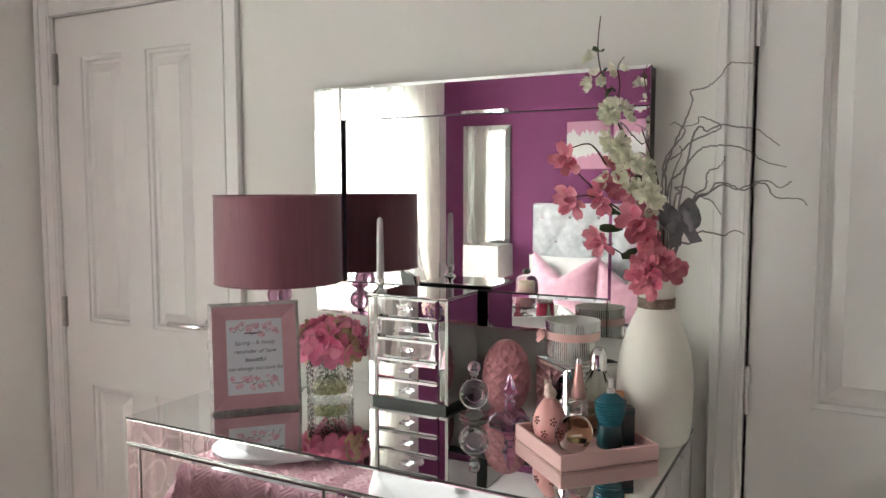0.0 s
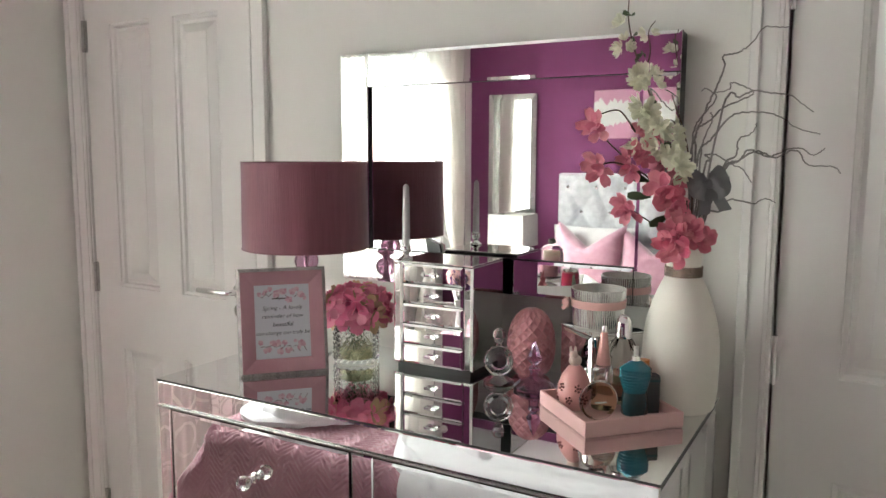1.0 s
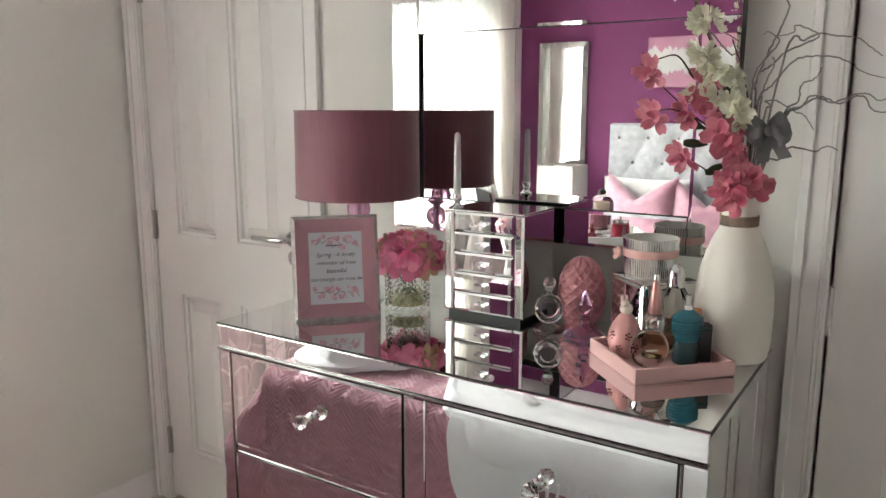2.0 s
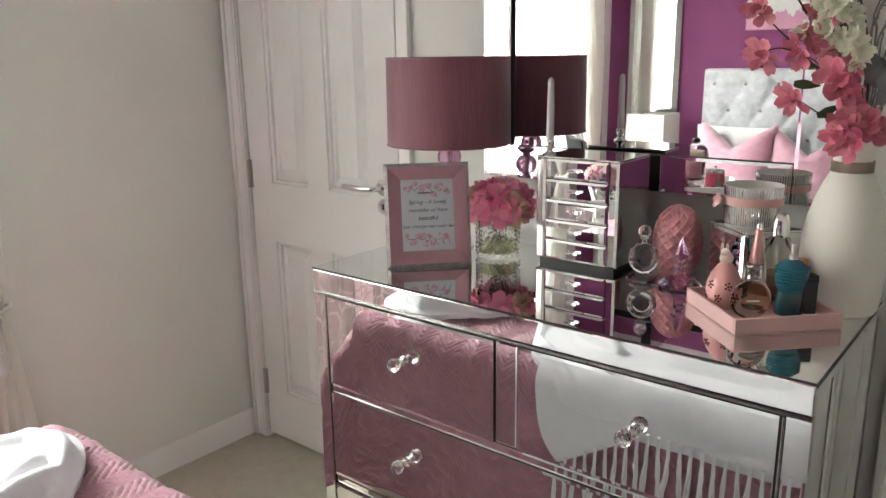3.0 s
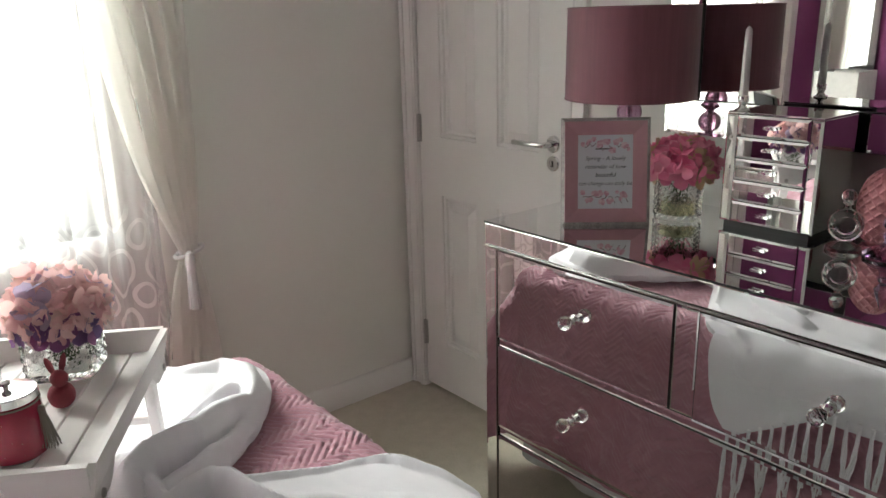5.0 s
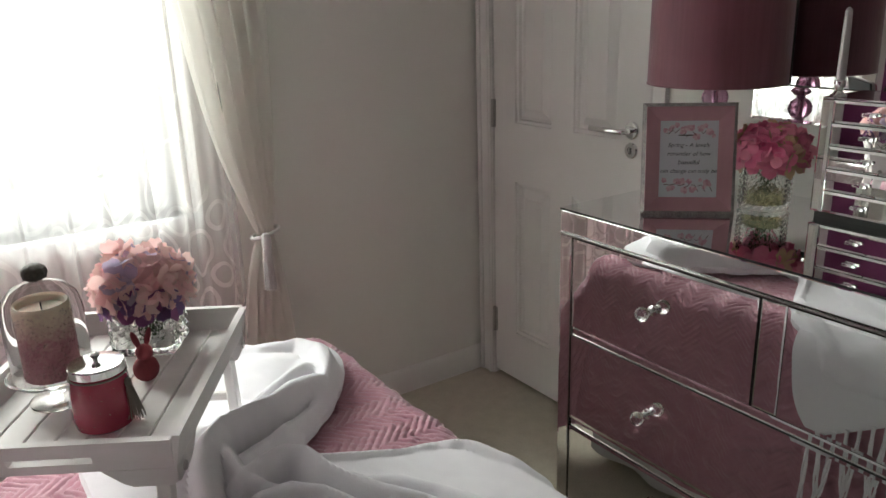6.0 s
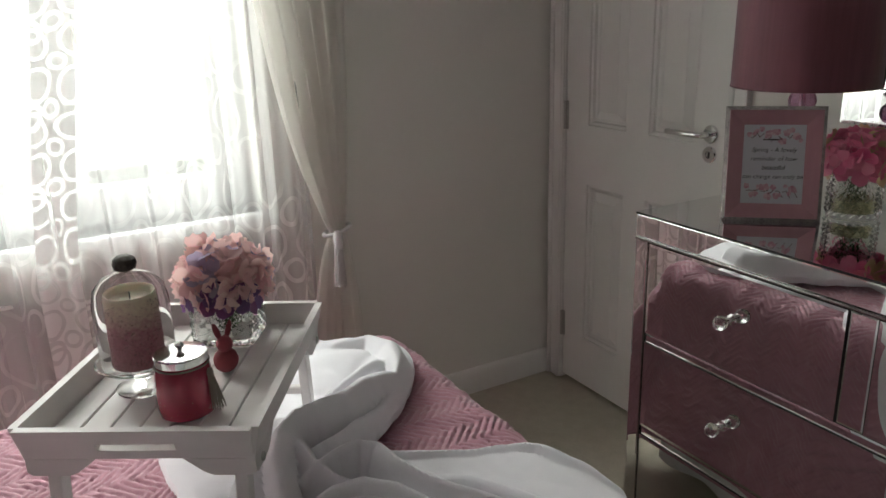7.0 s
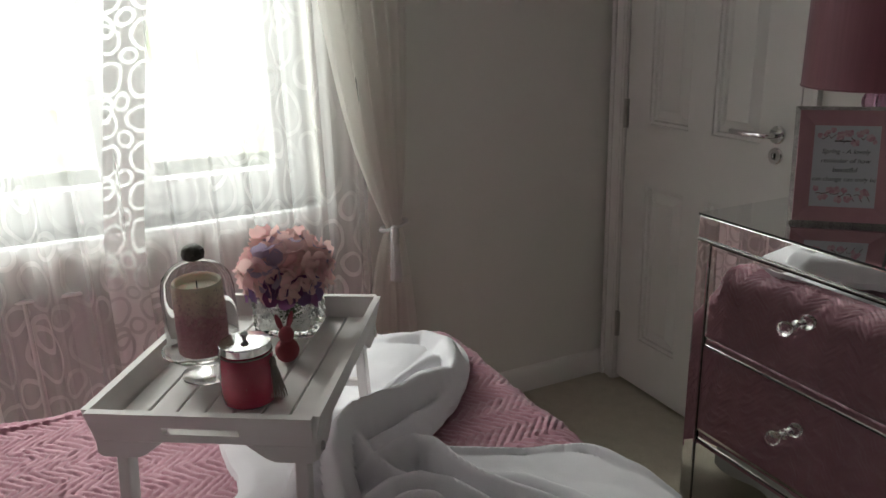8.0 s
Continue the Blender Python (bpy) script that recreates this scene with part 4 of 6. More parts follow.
def throw_height(x, y):
    h = 0.016
    for pts, amp, wid in FOLDS:
        d, t = seg_dist((x, y), pts)
        d += 0.004 * noise.noise((x * 7, y * 7, amp * 90))
        h = max(h, 0.010 + 1.22 * amp * (0.62 + 0.38 * max(0, math.sin(math.pi * t)) ** 0.6) * (0.68 * max(0, 1 - (d / (1.1 * wid)) ** 2) ** 0.5 + 0.32 / (1 + (d / wid) ** 2) ** 1.5))
    wave = 0.02 * noise.noise((x * 4, y * 4, 3))
    rip = 0.010 * abs(noise.noise((x * 4.5 + y * 3 + wave, y * 8 - x * 4, 5))) + 0.004 * abs(noise.noise((x * 11 - y * 7, y * 15 + x * 6, 11))) + 0.0012 * noise.noise((x * 30, y * 30, 8))
    return h + rip - 0.004


def snap(p, pts):
    """The nearest place on a line of points."""
    best = (9.0, p)
    for a, c in zip(pts, pts[1:]):
        ax, ay = c[0] - a[0], c[1] - a[1]
        t = max(0, min(1, ((p[0] - a[0]) * ax + (p[1] - a[1]) * ay) / (ax * ax + ay * ay)))
        q = (a[0] + t * ax, a[1] + t * ay)
        best = min(best, (math.hypot(p[0] - q[0], p[1] - q[1]), q))
    return best[1]


def throw_mesh():
    bm = bmesh.new()
    n = 0.0052
    x0, y0 = -1.67, -0.14
    cols, rws = int(1.50 / n), int(1.0 / n)
    dist = {}
    vs = {}
    under = {}
    ring = OUTLINE + OUTLINE[:1]
    for i in range(cols + 1):
        for j in range(rws + 1):
            x, y = x0 + i * n, y0 + j * n
            if inside((x, y)):
                dist[i, j] = seg_dist((x, y), ring)[0]
    heights = {}
    for (i, j), d in dist.items():
        x, y = x0 + i * n, y0 + j * n
        heights[i, j] = throw_height(x, y) * min(1, (d / 0.03 + 0.04)) ** 0.6
    for (i, j), h in heights.items():
        x, y = x0 + i * n, y0 + j * n
        if dist[i, j] < n * 0.75:
            x, y = snap((x, y), ring)
        px = max(-PQ, min(PQ, x - cx))
        f = quilt_at(px, y, 0.018 + h, 0.0)
        vs[i, j] = bm.verts.new((f.x + cx, f.y, f.z))
    for (i, j) in vs:
        q = [(i, j), (i + 1, j), (i + 1, j + 1), (i, j + 1)]
        if all(k in vs for k in q):
            bm.faces.new([vs[k] for k in q])
    for v in [v for v in bm.verts if not v.link_faces]:
        bm.verts.remove(v)
    edge = [e for e in bm.edges if e.is_boundary]
    beside = {}
    for e in edge:
        for v in e.verts:
            beside.setdefault(v, []).append(e.other_vert(v))
    for _ in range(16):
        moved = {v: v.co * 0.4 + sum((w.co for w in ws), Vector()) * (0.6 / len(ws)) for v, ws in beside.items()}
        for v, co in moved.items():
            v.co = co
    ext = bmesh.ops.extrude_edge_only(bm, edges=edge)["geom"]
    for v in ext:
        if isinstance(v, bmesh.types.BMVert):
            v.co.z -= 0.018
            v.co.y -= 0.004
    return bm


tm = part("blanket", throw_mesh(), FLEECE, throw)


def foot_flap():
    """The corner of the throw that hangs down over the foot of the bed, with its fringe."""
    def drop(x):
        return max(0.02, min(0.195, 0.160 - (x + 0.87) * 0.62))

    def at(x, over, lift):
        f = quilt_at(x - cx, BY1 - 0.07 + over, lift, 0.0)
        return Vector((f.x + cx, f.y, f.z))

    def fn(u, v):
        x = -0.955 + 0.085 * v ** 1.6
        x += (-0.20 - x) * u
        return at(x, 0.05 + (0.06 + drop(x)) * v, 0.030 + 0.005 * math.sin(20 * x + 4 * v) * v)
    part("hanging_corner", sheet(fn, 90, 30, 0.008), FLEECE, throw)
    b = bmesh.new()
    for i in range(27):
        x = -0.868 + 0.655 * i / 26
        top = at(x, 0.11 + drop(x), 0.036)
        for s in range(5):
            a = s * 1.257 + i
            ln = 0.175 + 0.025 * math.sin(i * 5 + s * 2)
            sway = 0.014 * math.sin(i * 2.7)
            pts = []
            for k in range(8):
                t = k / 7
                r = 0.0045 * (0.4 + 0.6 * min(1, abs(t - 0.12) * 3))
                tw = a + 5.5 * t
                pts.append(top + Vector((r * math.cos(tw) + sway * t * t, 0.004 + 0.6 * r * math.sin(tw) + 0.008 * t, 0.008 - ln * t)))
            tube(pts, 0.0023, 5, b)
    part("fringe", b, FLEECE, throw, "long knotted white fringe")


foot_flap()

# ---- bed tray table ----
TZ, TA = 0.907, math.degrees(math.atan2(0.218, -0.356))
tt = thing("bed_tray", "white-washed wooden bed tray with folding legs on the bed", "tray table", (-1.224, 0.209, 0), TA - 180)
L2, W2 = 0.211, 0.156
UP = TZ - 0.045
for i in range(7):
    wy = -W2 + 0.012 + i * (2 * W2 - 0.024) / 7
    part("plank", box(-L2 + 0.01, L2 - 0.01, wy + 0.0012, wy + (2 * W2 - 0.024) / 7 - 0.0012, UP, UP + 0.010, 0.0015), TRAY_PAINT, tt)


def tray_side(x0, x1, thick, flare, name, slot):
    """A raised rim board that flares outward; slot cuts a hand hole."""
    b = bmesh.new()
    xs = [x0, x1] if not slot else [x0, -0.052, -0.04, 0.04, 0.052, x1]
    zl = [UP - 0.004, UP + 0.011, UP + 0.022, TZ]
    for i in range(len(xs) - 1):
        for j in range(3):
            if slot and j == 1 and i in (1, 2, 3):
                continue
            box(xs[i], xs[i + 1], -thick / 2, thick / 2, zl[j], zl[j + 1], bm=b)
    bmesh.ops.remove_doubles(b, verts=b.verts[:], dist=1e-5)
    for v in b.verts:
        t = (v.co.z - UP) / (TZ - UP)
        v.co.y += flare * t
    return b


for s in (-1, 1):
    b = tray_side(-L2, L2, 0.012, 0.0, "side", False)
    for v in b.verts:
        t = (v.co.z - UP) / (TZ - UP)
        v.co.x *= 1 + 0.02 * t
        v.co.y = s * (W2 - 0.008 + 0.010 * t) + v.co.y
    part("long_rim", b, TRAY_PAINT, tt)
    b = tray_side(-W2 + 0.006, W2 - 0.006, 0.012, 0.0, "end", True)
    for v in b.verts:
        t = (v.co.z - UP) / (TZ - UP)
        v.co.x *= 1 + 0.03 * t
        v.co.x, v.co.y = s * (L2 - 0.006 + 0.014 * t) - s * v.co.y * 0.999, v.co.x
    part("end_rim", b, TRAY_PAINT, tt, "end board with hand hole")
    # shaped brackets below the corners
    for c in (-1, 1):
        for along in (0, 1):
            b = bmesh.new()
            w = W2 if not along else L2
            prof = [(w - 0.003, UP - 0.0045), (w - 0.003, UP - 0.024), (w - 0.010, UP - 0.029), (w - 0.060, UP - 0.029), (w - 0.072, UP - 0.024), (w - 0.098, UP - 0.0045)]
            near = (s if along else c)
            face = (c * (W2 - 0.014), c * (W2 - 0.003)) if along else (s * (L2 - 0.012), s * (L2 - 0.001))
            rings = [[b.verts.new((near * q, f, z) if along else (f, near * q, z)) for q, z in prof] for f in face]
            b.faces.new(rings[0])
            b.faces.new(rings[1])
            for i in range(len(prof)):
                j = (i + 1) % len(prof)
                b.faces.new((rings[0][i], rings[0][j], rings[1][j], rings[1][i]))
            bmesh.ops.recalc_face_normals(b, faces=b.faces[:])
            part("corner_bracket", b, TRAY_PAINT, tt)
    for c in (-1, 1):
        y = c * (W2 - 0.029)
        b = bmesh.new()
        box(-0.013, 0.013, -0.009, 0.009, 0.0, UP - 0.02 - 0.690, 0.002, b)
        for v in b.verts:
            v.co.x += s * (L2 - 0.030 + 0.022 * (1 - v.co.z / 0.16))
            v.co.y += y
            v.co.z += 0.690
        leg = part("leg", b, TRAY_PAINT, tt)
        m = Matrix.Translation((s * (L2 - 0.025), c * (W2 - 0.001), UP - 0.016)) @ Matrix.Rotation(radians(-90 * c), 4, "X")
        part("pivot_bolt", merge(bmesh.new(), lathe([(0, 0), (0.007, 0), (0.006, 0.003), (0.003, 0.004), (0, 0.003)], 14), 0, m), STEEL, tt, "round metal pivot bolt")
    part("leg_stretcher", box(*sorted((s * (L2 - 0.020), s * (L2 - 0.006))), -W2 + 0.037, W2 - 0.037, 0.735, 0.750, 0.003), TRAY_PAINT, tt)
TT = Matrix.Translation((-1.224, 0.209, 0)) @ Matrix.Rotation(radians(TA - 180), 4, "Z")
TOP = UP + 0.0102


def hydrangea(b, centre, r, n, size, zones, squash=0.8):
    """A domed head of many small four-petal florets; zones pick a material by height and side."""
    for k in range(n):
        z = 1 - (k + 0.5) / n * 1.45
        a = k * 2.39996
        s = math.sqrt(max(0, 1 - z * z))
        d = Vector((s * math.cos(a), s * math.sin(a), z))
        jit = 1 + rnd.uniform(-0.2, 0.08)
        c = Vector(centre) + Vector((d.x * r, d.y * r, d.z * r * squash)) * jit
        axis = (d + Vector((rnd.uniform(-0.45, 0.45), rnd.uniform(-0.45, 0.45), rnd.uniform(-0.3, 0.4)))).normalized()
        bloom(b, c, axis, size * rnd.uniform(0.85, 1.2), 4, rnd.uniform(0.10, 0.42), zones(d, k), wide=0.94)


def cut_vase(w, h, x=0, y=0, z=0, thick=0.006, square=True):
    """A cut-glass vase with a lattice of raised diamonds on its walls."""
    b = bmesh.new()
    n = 80

    def rad(t):
        if not square:
            return w
        c, s = abs(math.cos(t)), abs(math.sin(t))
        return w / (c ** 7 + s ** 7) ** (1 / 7)
    rows = 18
    outer, inner = [], []
    for j in range(rows + 1):
        ring = []
        for i in range(n):
            t = 2 * math.pi * i / n
            k = 0.0042 * (abs(((i + j) % 4) - 2) / 2 + abs(((i - j) % 4) - 2) / 2 - 1)
            r = rad(t) + (k if 0 < j < rows else 0)
            ring.append(b.verts.new((x + r * math.cos(t), y + r * math.sin(t), z + h * j / rows)))
        outer.append(ring)
    for zz in (h, 0.012):
        inner.append([b.verts.new((x + (rad(2 * math.pi * i / n) - thick) * math.cos(2 * math.pi * i / n), y + (rad(2 * math.pi * i / n) - thick) * math.sin(2 * math.pi * i / n), z + zz)) for i in range(n)])
    seq = outer + inner
    for p, q in zip(seq, seq[1:]):
        for i in range(n):
            b.faces.new((p[i], p[(i + 1) % n], q[(i + 1) % n], q[i]))
    b.faces.new(outer[0][::-1])
    b.faces.new(inner[-1])
    return b


def put(v):
    return TT @ Vector(v)


# flowers in a cut-glass bowl on the tray
fx, fy = -1.350, 0.300
fv = thing("flower_bowl", "peach and mauve hydrangeas in a square cut-glass bowl", "flower vase", (fx, fy, TOP), TA, size=0.91)
part("bowl", cut_vase(0.058, 0.085), CUT_GLASS, fv, "square cut-glass bowl", False)
b = bmesh.new()


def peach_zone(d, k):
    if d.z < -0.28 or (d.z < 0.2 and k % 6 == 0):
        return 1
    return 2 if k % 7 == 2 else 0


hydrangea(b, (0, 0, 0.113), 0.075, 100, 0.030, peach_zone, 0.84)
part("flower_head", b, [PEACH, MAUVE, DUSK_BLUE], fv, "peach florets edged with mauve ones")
b = bmesh.new()
for k in range(9):
    a = k * 0.7
    tube([(0.02 * math.cos(a * 2), 0.02 * math.sin(a * 2), 0.015), (0.03 * math.cos(a), 0.03 * math.sin(a), 0.08), (0.05 * math.cos(a), 0.05 * math.sin(a), 0.13)], 0.0022, 5, b)
part("stems", b, LEAF, fv)

# cloche with a glitter candle
cl = thing("glass_cloche", "footed glass stand and cloche over a glitter candle", "cloche", (-1.226, 0.136, TOP), size=0.91)
part("stand", lathe([(0, 0), (0.042, 0), (0.043, 0.004), (0.03, 0.009), (0.012, 0.016), (0.010, 0.03), (0.016, 0.036), (0.055, 0.040), (0.068, 0.050), (0.070, 0.052), (0.066, 0.053), (0.055, 0.046), (0, 0.044)], 40), FLASK, cl, "clear glass footed plate")
part("dome", lathe([(0.0583, 0.05), (0.0594, 0.12), (0.0589, 0.155), (0.0539, 0.178), (0.0396, 0.194), (0.0198, 0.202), (0, 0.204), (0, 0.202), (0.0187, 0.200), (0.0385, 0.192), (0.0523, 0.177), (0.0572, 0.155), (0.0578, 0.12), (0.0566, 0.05), (0.0583, 0.05)], 44), THIN_GLASS, cl, "clear glass dome")
b = lathe([(0, 0.204), (0.008, 0.204), (0.017, 0.209), (0.019, 0.217), (0.017, 0.225), (0.010, 0.23), (0, 0.231)], 20)
for v in b.verts:
    v.co.x += 0.0015 * math.sin(v.co.z * 900 + v.co.y * 700)
part("dome_knob", b, DARK_METAL, cl, "dark textured knob")
cd = thing("pillar_candle", "pink glitter pillar candle with a cream top under glass", "candle", (-1.226, 0.136, TOP + 0.0415), size=0.91)
part("wax", lathe([(0, 0), (0.036, 0), (0.038, 0.003), (0.038, 0.072), (0.038, 0.088), (0.038, 0.100), (0.038, 0.118), (0.0365, 0.122), (0.033, 0.120), (0.030, 0.112), (0, 0.110)], 36), [CANDLE_PINK, CANDLE_TOP], cd)
for f in cd.children[0].data.polygons:
    if f.center.z > 0.1185 or math.hypot(f.center.x, f.center.y) < 0.032:
        f.material_index = 1
b = bmesh.new()
for k in range(900):
    a, z = rnd.uniform(0, 6.28), 0.116 * rnd.random() ** 1.25
    bmesh.ops.create_icosphere(b, subdivisions=1, radius=rnd.uniform(0.0005, 0.0012), matrix=Matrix.Translation((0.0382 * math.cos(a), 0.0382 * math.sin(a), z)))
tagged(part("glitter", b, FLECK, cd), kind="stuff")
part("wick", tube([(0, 0, 0.108), (0.001, 0, 0.122)], 0.001, 5), EDGE, cd)

# raspberry jar with chrome lid and tassel
jr = thing("lidded_jar", "raspberry glazed candle jar with a chrome lid and tassel", "jar", (-1.112, 0.178, TOP), TA, size=0.91)
part("body", lathe([(0, 0), (0.036, 0), (0.041, 0.004), (0.0445, 0.02), (0.044, 0.045), (0.041, 0.075), (0.0385, 0.088), (0, 0.088)], 40), JAR_PINK, jr)
b = bmesh.new()
for k in range(46):
    a, z = rnd.uniform(0, 6.28), rnd.uniform(0.006, 0.07)
    r = 0.0440 - max(0, z - 0.04) * 0.09
    bmesh.ops.create_icosphere(b, subdivisions=1, radius=rnd.uniform(0.0004, 0.0009), matrix=Matrix.Translation((r * math.cos(a), r * math.sin(a), z)))
tagged(part("speckle", b, FLECK, jr), kind="stuff")
lid = part("lid", lathe([(0, 0.088), (0.040, 0.088), (0.0405, 0.099), (0.039, 0.101), (0.030, 0.102), (0.008, 0.1035), (0, 0.1035)], 40), CHROME, jr, "polished chrome lid")
part("lid_knob", lathe([(0, 0.103), (0.004, 0.103), (0.0035, 0.107), (0.007, 0.110), (0.0075, 0.114), (0.004, 0.117), (0, 0.1175)], 18), CHROME, lid)
b = bmesh.new()
tx, ty = -0.0067, -0.0448
for k in range(40):
    t, r = k * 2.4, 0.008 * math.sqrt(k / 40)
    tube([(tx + r * 0.5 * math.cos(t), ty + r * 0.5 * math.sin(t), 0.068), (tx * 1.05 + r * math.cos(t), ty * 1.06 + r * math.sin(t), 0.045), (tx * 1.1 + 1.7 * r * math.cos(t), ty * 1.12 + 1.7 * r * math.sin(t), 0.008 + 0.012 * rnd.random())], 0.0007, 4, b)
tas = part("tassel", b, TASSEL_GREY, jr, "long grey thread tassel")
part("tassel_cap", lathe([(0, 0.078), (0.004, 0.076), (0.0055, 0.07), (0.005, 0.064), (0, 0.064)], 12, (tx, ty)), TASSEL_GREY, tas)
part("neck_cord", tube([(0.0405 * math.cos(t), 0.0405 * math.sin(t), 0.084) for t in (2 * math.pi * k / 24 for k in range(25))], 0.0014, 5), TASSEL_GREY, jr)


def rabbit():
    b = ball(0.019, (0, 0, 0.019), 20, 14, (1, 0.95, 1.05))
    ball(0.0125, (0, -0.002, 0.046), 18, 12, (1, 0.95, 1.05), b)
    for s in (-1, 1):
        ear = ball(0.0046, (0, 0, 0.013), 12, 10, (1, 0.6, 3.4))
        merge(b, ear, 0, Matrix.Translation((s * 0.005, 0.001, 0.054)) @ Matrix.Rotation(radians(s * 17), 4, "Y"))
    ball(0.005, (0, 0.018, 0.012), 10, 8, (1, 1, 1), b)
    return b


tagged(ob_of("rabbit_ornament", rabbit(), BUNNY_RED), "small rose-red rabbit ornament with upright ears", "ornament").matrix_basis = pose(-1.209, 0.258, TOP + 0.0008, 0, 0, 95) @ Matrix.Scale(1.02, 4)

# ---- things on the chest ----
# table lamp
lp = thing("table_lamp", "table lamp with a plum silk drum shade and glass ball stem", "lamp", (-1.166, 1.533, ZT))
part("base", lathe([(0, 0), (0.058, 0), (0.06, 0.004), (0.056, 0.010), (0.02, 0.016), (0, 0.016)], 36), CHROME, lp, "round chrome lamp base")
part("stem", lathe([(0, 0.016), (0.005, 0.016), (0.005, 0.33), (0, 0.33)], 12), CHROME, lp)
for z, r in ((0.049, 0.034), (0.108, 0.030), (0.166, 0.029), (0.223, 0.029)):
    part("glass_ball", ball(r, (0, 0, z), 28, 18, (1, 1, 0.96)), PLUM_GLASS, lp, "plum tinted glass ball")
    part("collar", lathe([(0, z + r * 0.9), (0.010, z + r * 0.9), (0.012, z + r * 0.94 + 0.002), (0.008, z + r * 0.96 + 0.005), (0, z + r * 0.96 + 0.005)], 16), CHROME, lp)
sb, stp = 0.256, 0.458
shd = part("shade", lathe([(0.1495, sb), (0.1475, stp), (0.1462, stp), (0.1482, sb), (0.1495, sb)], 72), SHADE, lp, "plum slub silk drum shade")
part("lining", lathe([(0.1475, sb + 0.004), (0.1455, stp - 0.004)], 64), SHADE_IN, shd)
for z, r in ((sb, 0.1498), (stp, 0.1478)):
    part("trim", tube([(r * math.cos(t), r * math.sin(t), z) for t in (2 * math.pi * k / 64 for k in range(65))], 0.0016, 6), SHADE, shd)
for k in range(3):
    a = k * 2.094
    part("spider_arm", tube([(0, 0, 0.33), (0.146 * math.cos(a), 0.146 * math.sin(a), stp - 0.01)], 0.0015, 5), CHROME, shd)
part("bulb", lathe([(0, 0.33), (0.012, 0.332), (0.014, 0.35), (0.028, 0.38), (0.03, 0.395), (0.02, 0.417), (0, 0.425)], 20), LINEN, lp)


# picture frame
fa = math.degrees(math.atan2(1.497 - 1.353, -1.085 + 1.221))
pf = thing("photo_frame", "pink wooden picture frame with a printed flower verse", "picture frame", (-1.074, 1.344, ZT + 0.0009), fa, size=0.975)
FW, FH, FB = 0.0985, 0.240, 0.036
LEANF = Matrix.Rotation(radians(-11), 4, "X")


def leaned(bm):
    bm.transform(LEANF)
    return bm


def mitred(x0, x1, z0, z1, wdt, d0, d1, y0):
    """Four mitred frame bars as separate meshes, from outer to inner edge, rising from d0 to d1."""
    out = [(x0, z0), (x1, z0), (x1, z1), (x0, z1)]
    inn = [(x0 + wdt, z0 + wdt), (x1 - wdt, z0 + wdt), (x1 - wdt, z1 - wdt), (x0 + wdt, z1 - wdt)]
    bars = []
    for i in range(4):
        j = (i + 1) % 4
        b = bmesh.new()
        cx0, cz0 = (out[i][0] + out[j][0]) / 2, (out[i][1] + out[j][1]) / 2
        q = [out[i], out[j], inn[j], inn[i]]
        gap = 0.0005
        f = [b.verts.new((x, y0 - (d0 if k < 2 else d1), z)) for k, (x, z) in enumerate(q)]
        h = [b.verts.new((x, y0, z)) for x, z in q]
        b.faces.new(f)
        b.faces.new(h[::-1])
        for k in range(4):
            b.faces.new((f[k], f[(k + 1) % 4], h[(k + 1) % 4], h[k]))
        bars.append(b)
    return bars


part("back_board", leaned(box(-FW + 0.003, FW - 0.003, 0.012, 0.017, 0.003, FH - 0.003)), DARK_CARD, pf, "black backing board")
for b in mitred(-FW, FW, 0, FH, 0.008, 0.004, 0.008, 0.012):
    part("glitter_edge", leaned(b), GLITTER, pf, "silver glitter outer edge")
for b in mitred(-FW + 0.008, FW - 0.008, 0.008, FH - 0.008, FB - 0.006, 0.013, 0.005, 0.012):
    part("frame_bar", leaned(b), PINK_WOOD, pf, "pink mitred frame bar")
CW, CZ0, CZ1 = FW - 0.002 - FB, 0.002 + FB, FH - 0.002 - FB
card = part("card", leaned(box(-CW, CW, 0.0085, 0.0115, CZ0, CZ1)), PAPER, pf, "pale blue printed card")
b = bmesh.new()
fl = random.Random(3)
for row, zc in ((0, CZ1 - 0.022), (1, CZ0 + 0.024)):
    for k in range(13):
        x = -CW + 0.008 + (2 * CW - 0.016) * (k + 0.5) / 13 + fl.uniform(-0.003, 0.003)
        bloom(b, (x, 0.0075 - 0.00004 * k, zc + fl.uniform(-0.013, 0.013)), (0, -1, 0), fl.uniform(0.004, 0.0085), 5, 0.01)
tagged(part("printed_pattern", leaned(b), BLOSSOM_PINK, card), kind="stuff")
b = bmesh.new()
for row, zc in ((0, CZ1 - 0.026), (1, CZ0 + 0.026)):
    for k in range(7):
        x = -CW + 0.01 + (2 * CW - 0.02) * (k + 0.5) / 7
        tube([(x - 0.007, 0.0079, zc + fl.uniform(-0.01, 0.01)), (x, 0.0079, zc + fl.uniform(-0.006, 0.006)), (x + 0.008, 0.0079, zc + fl.uniform(-0.014, 0.008))], 0.0008, 4, b)
tagged(part("printed_twig_pattern", leaned(b), TWIG_BROWN, card), kind="stuff")


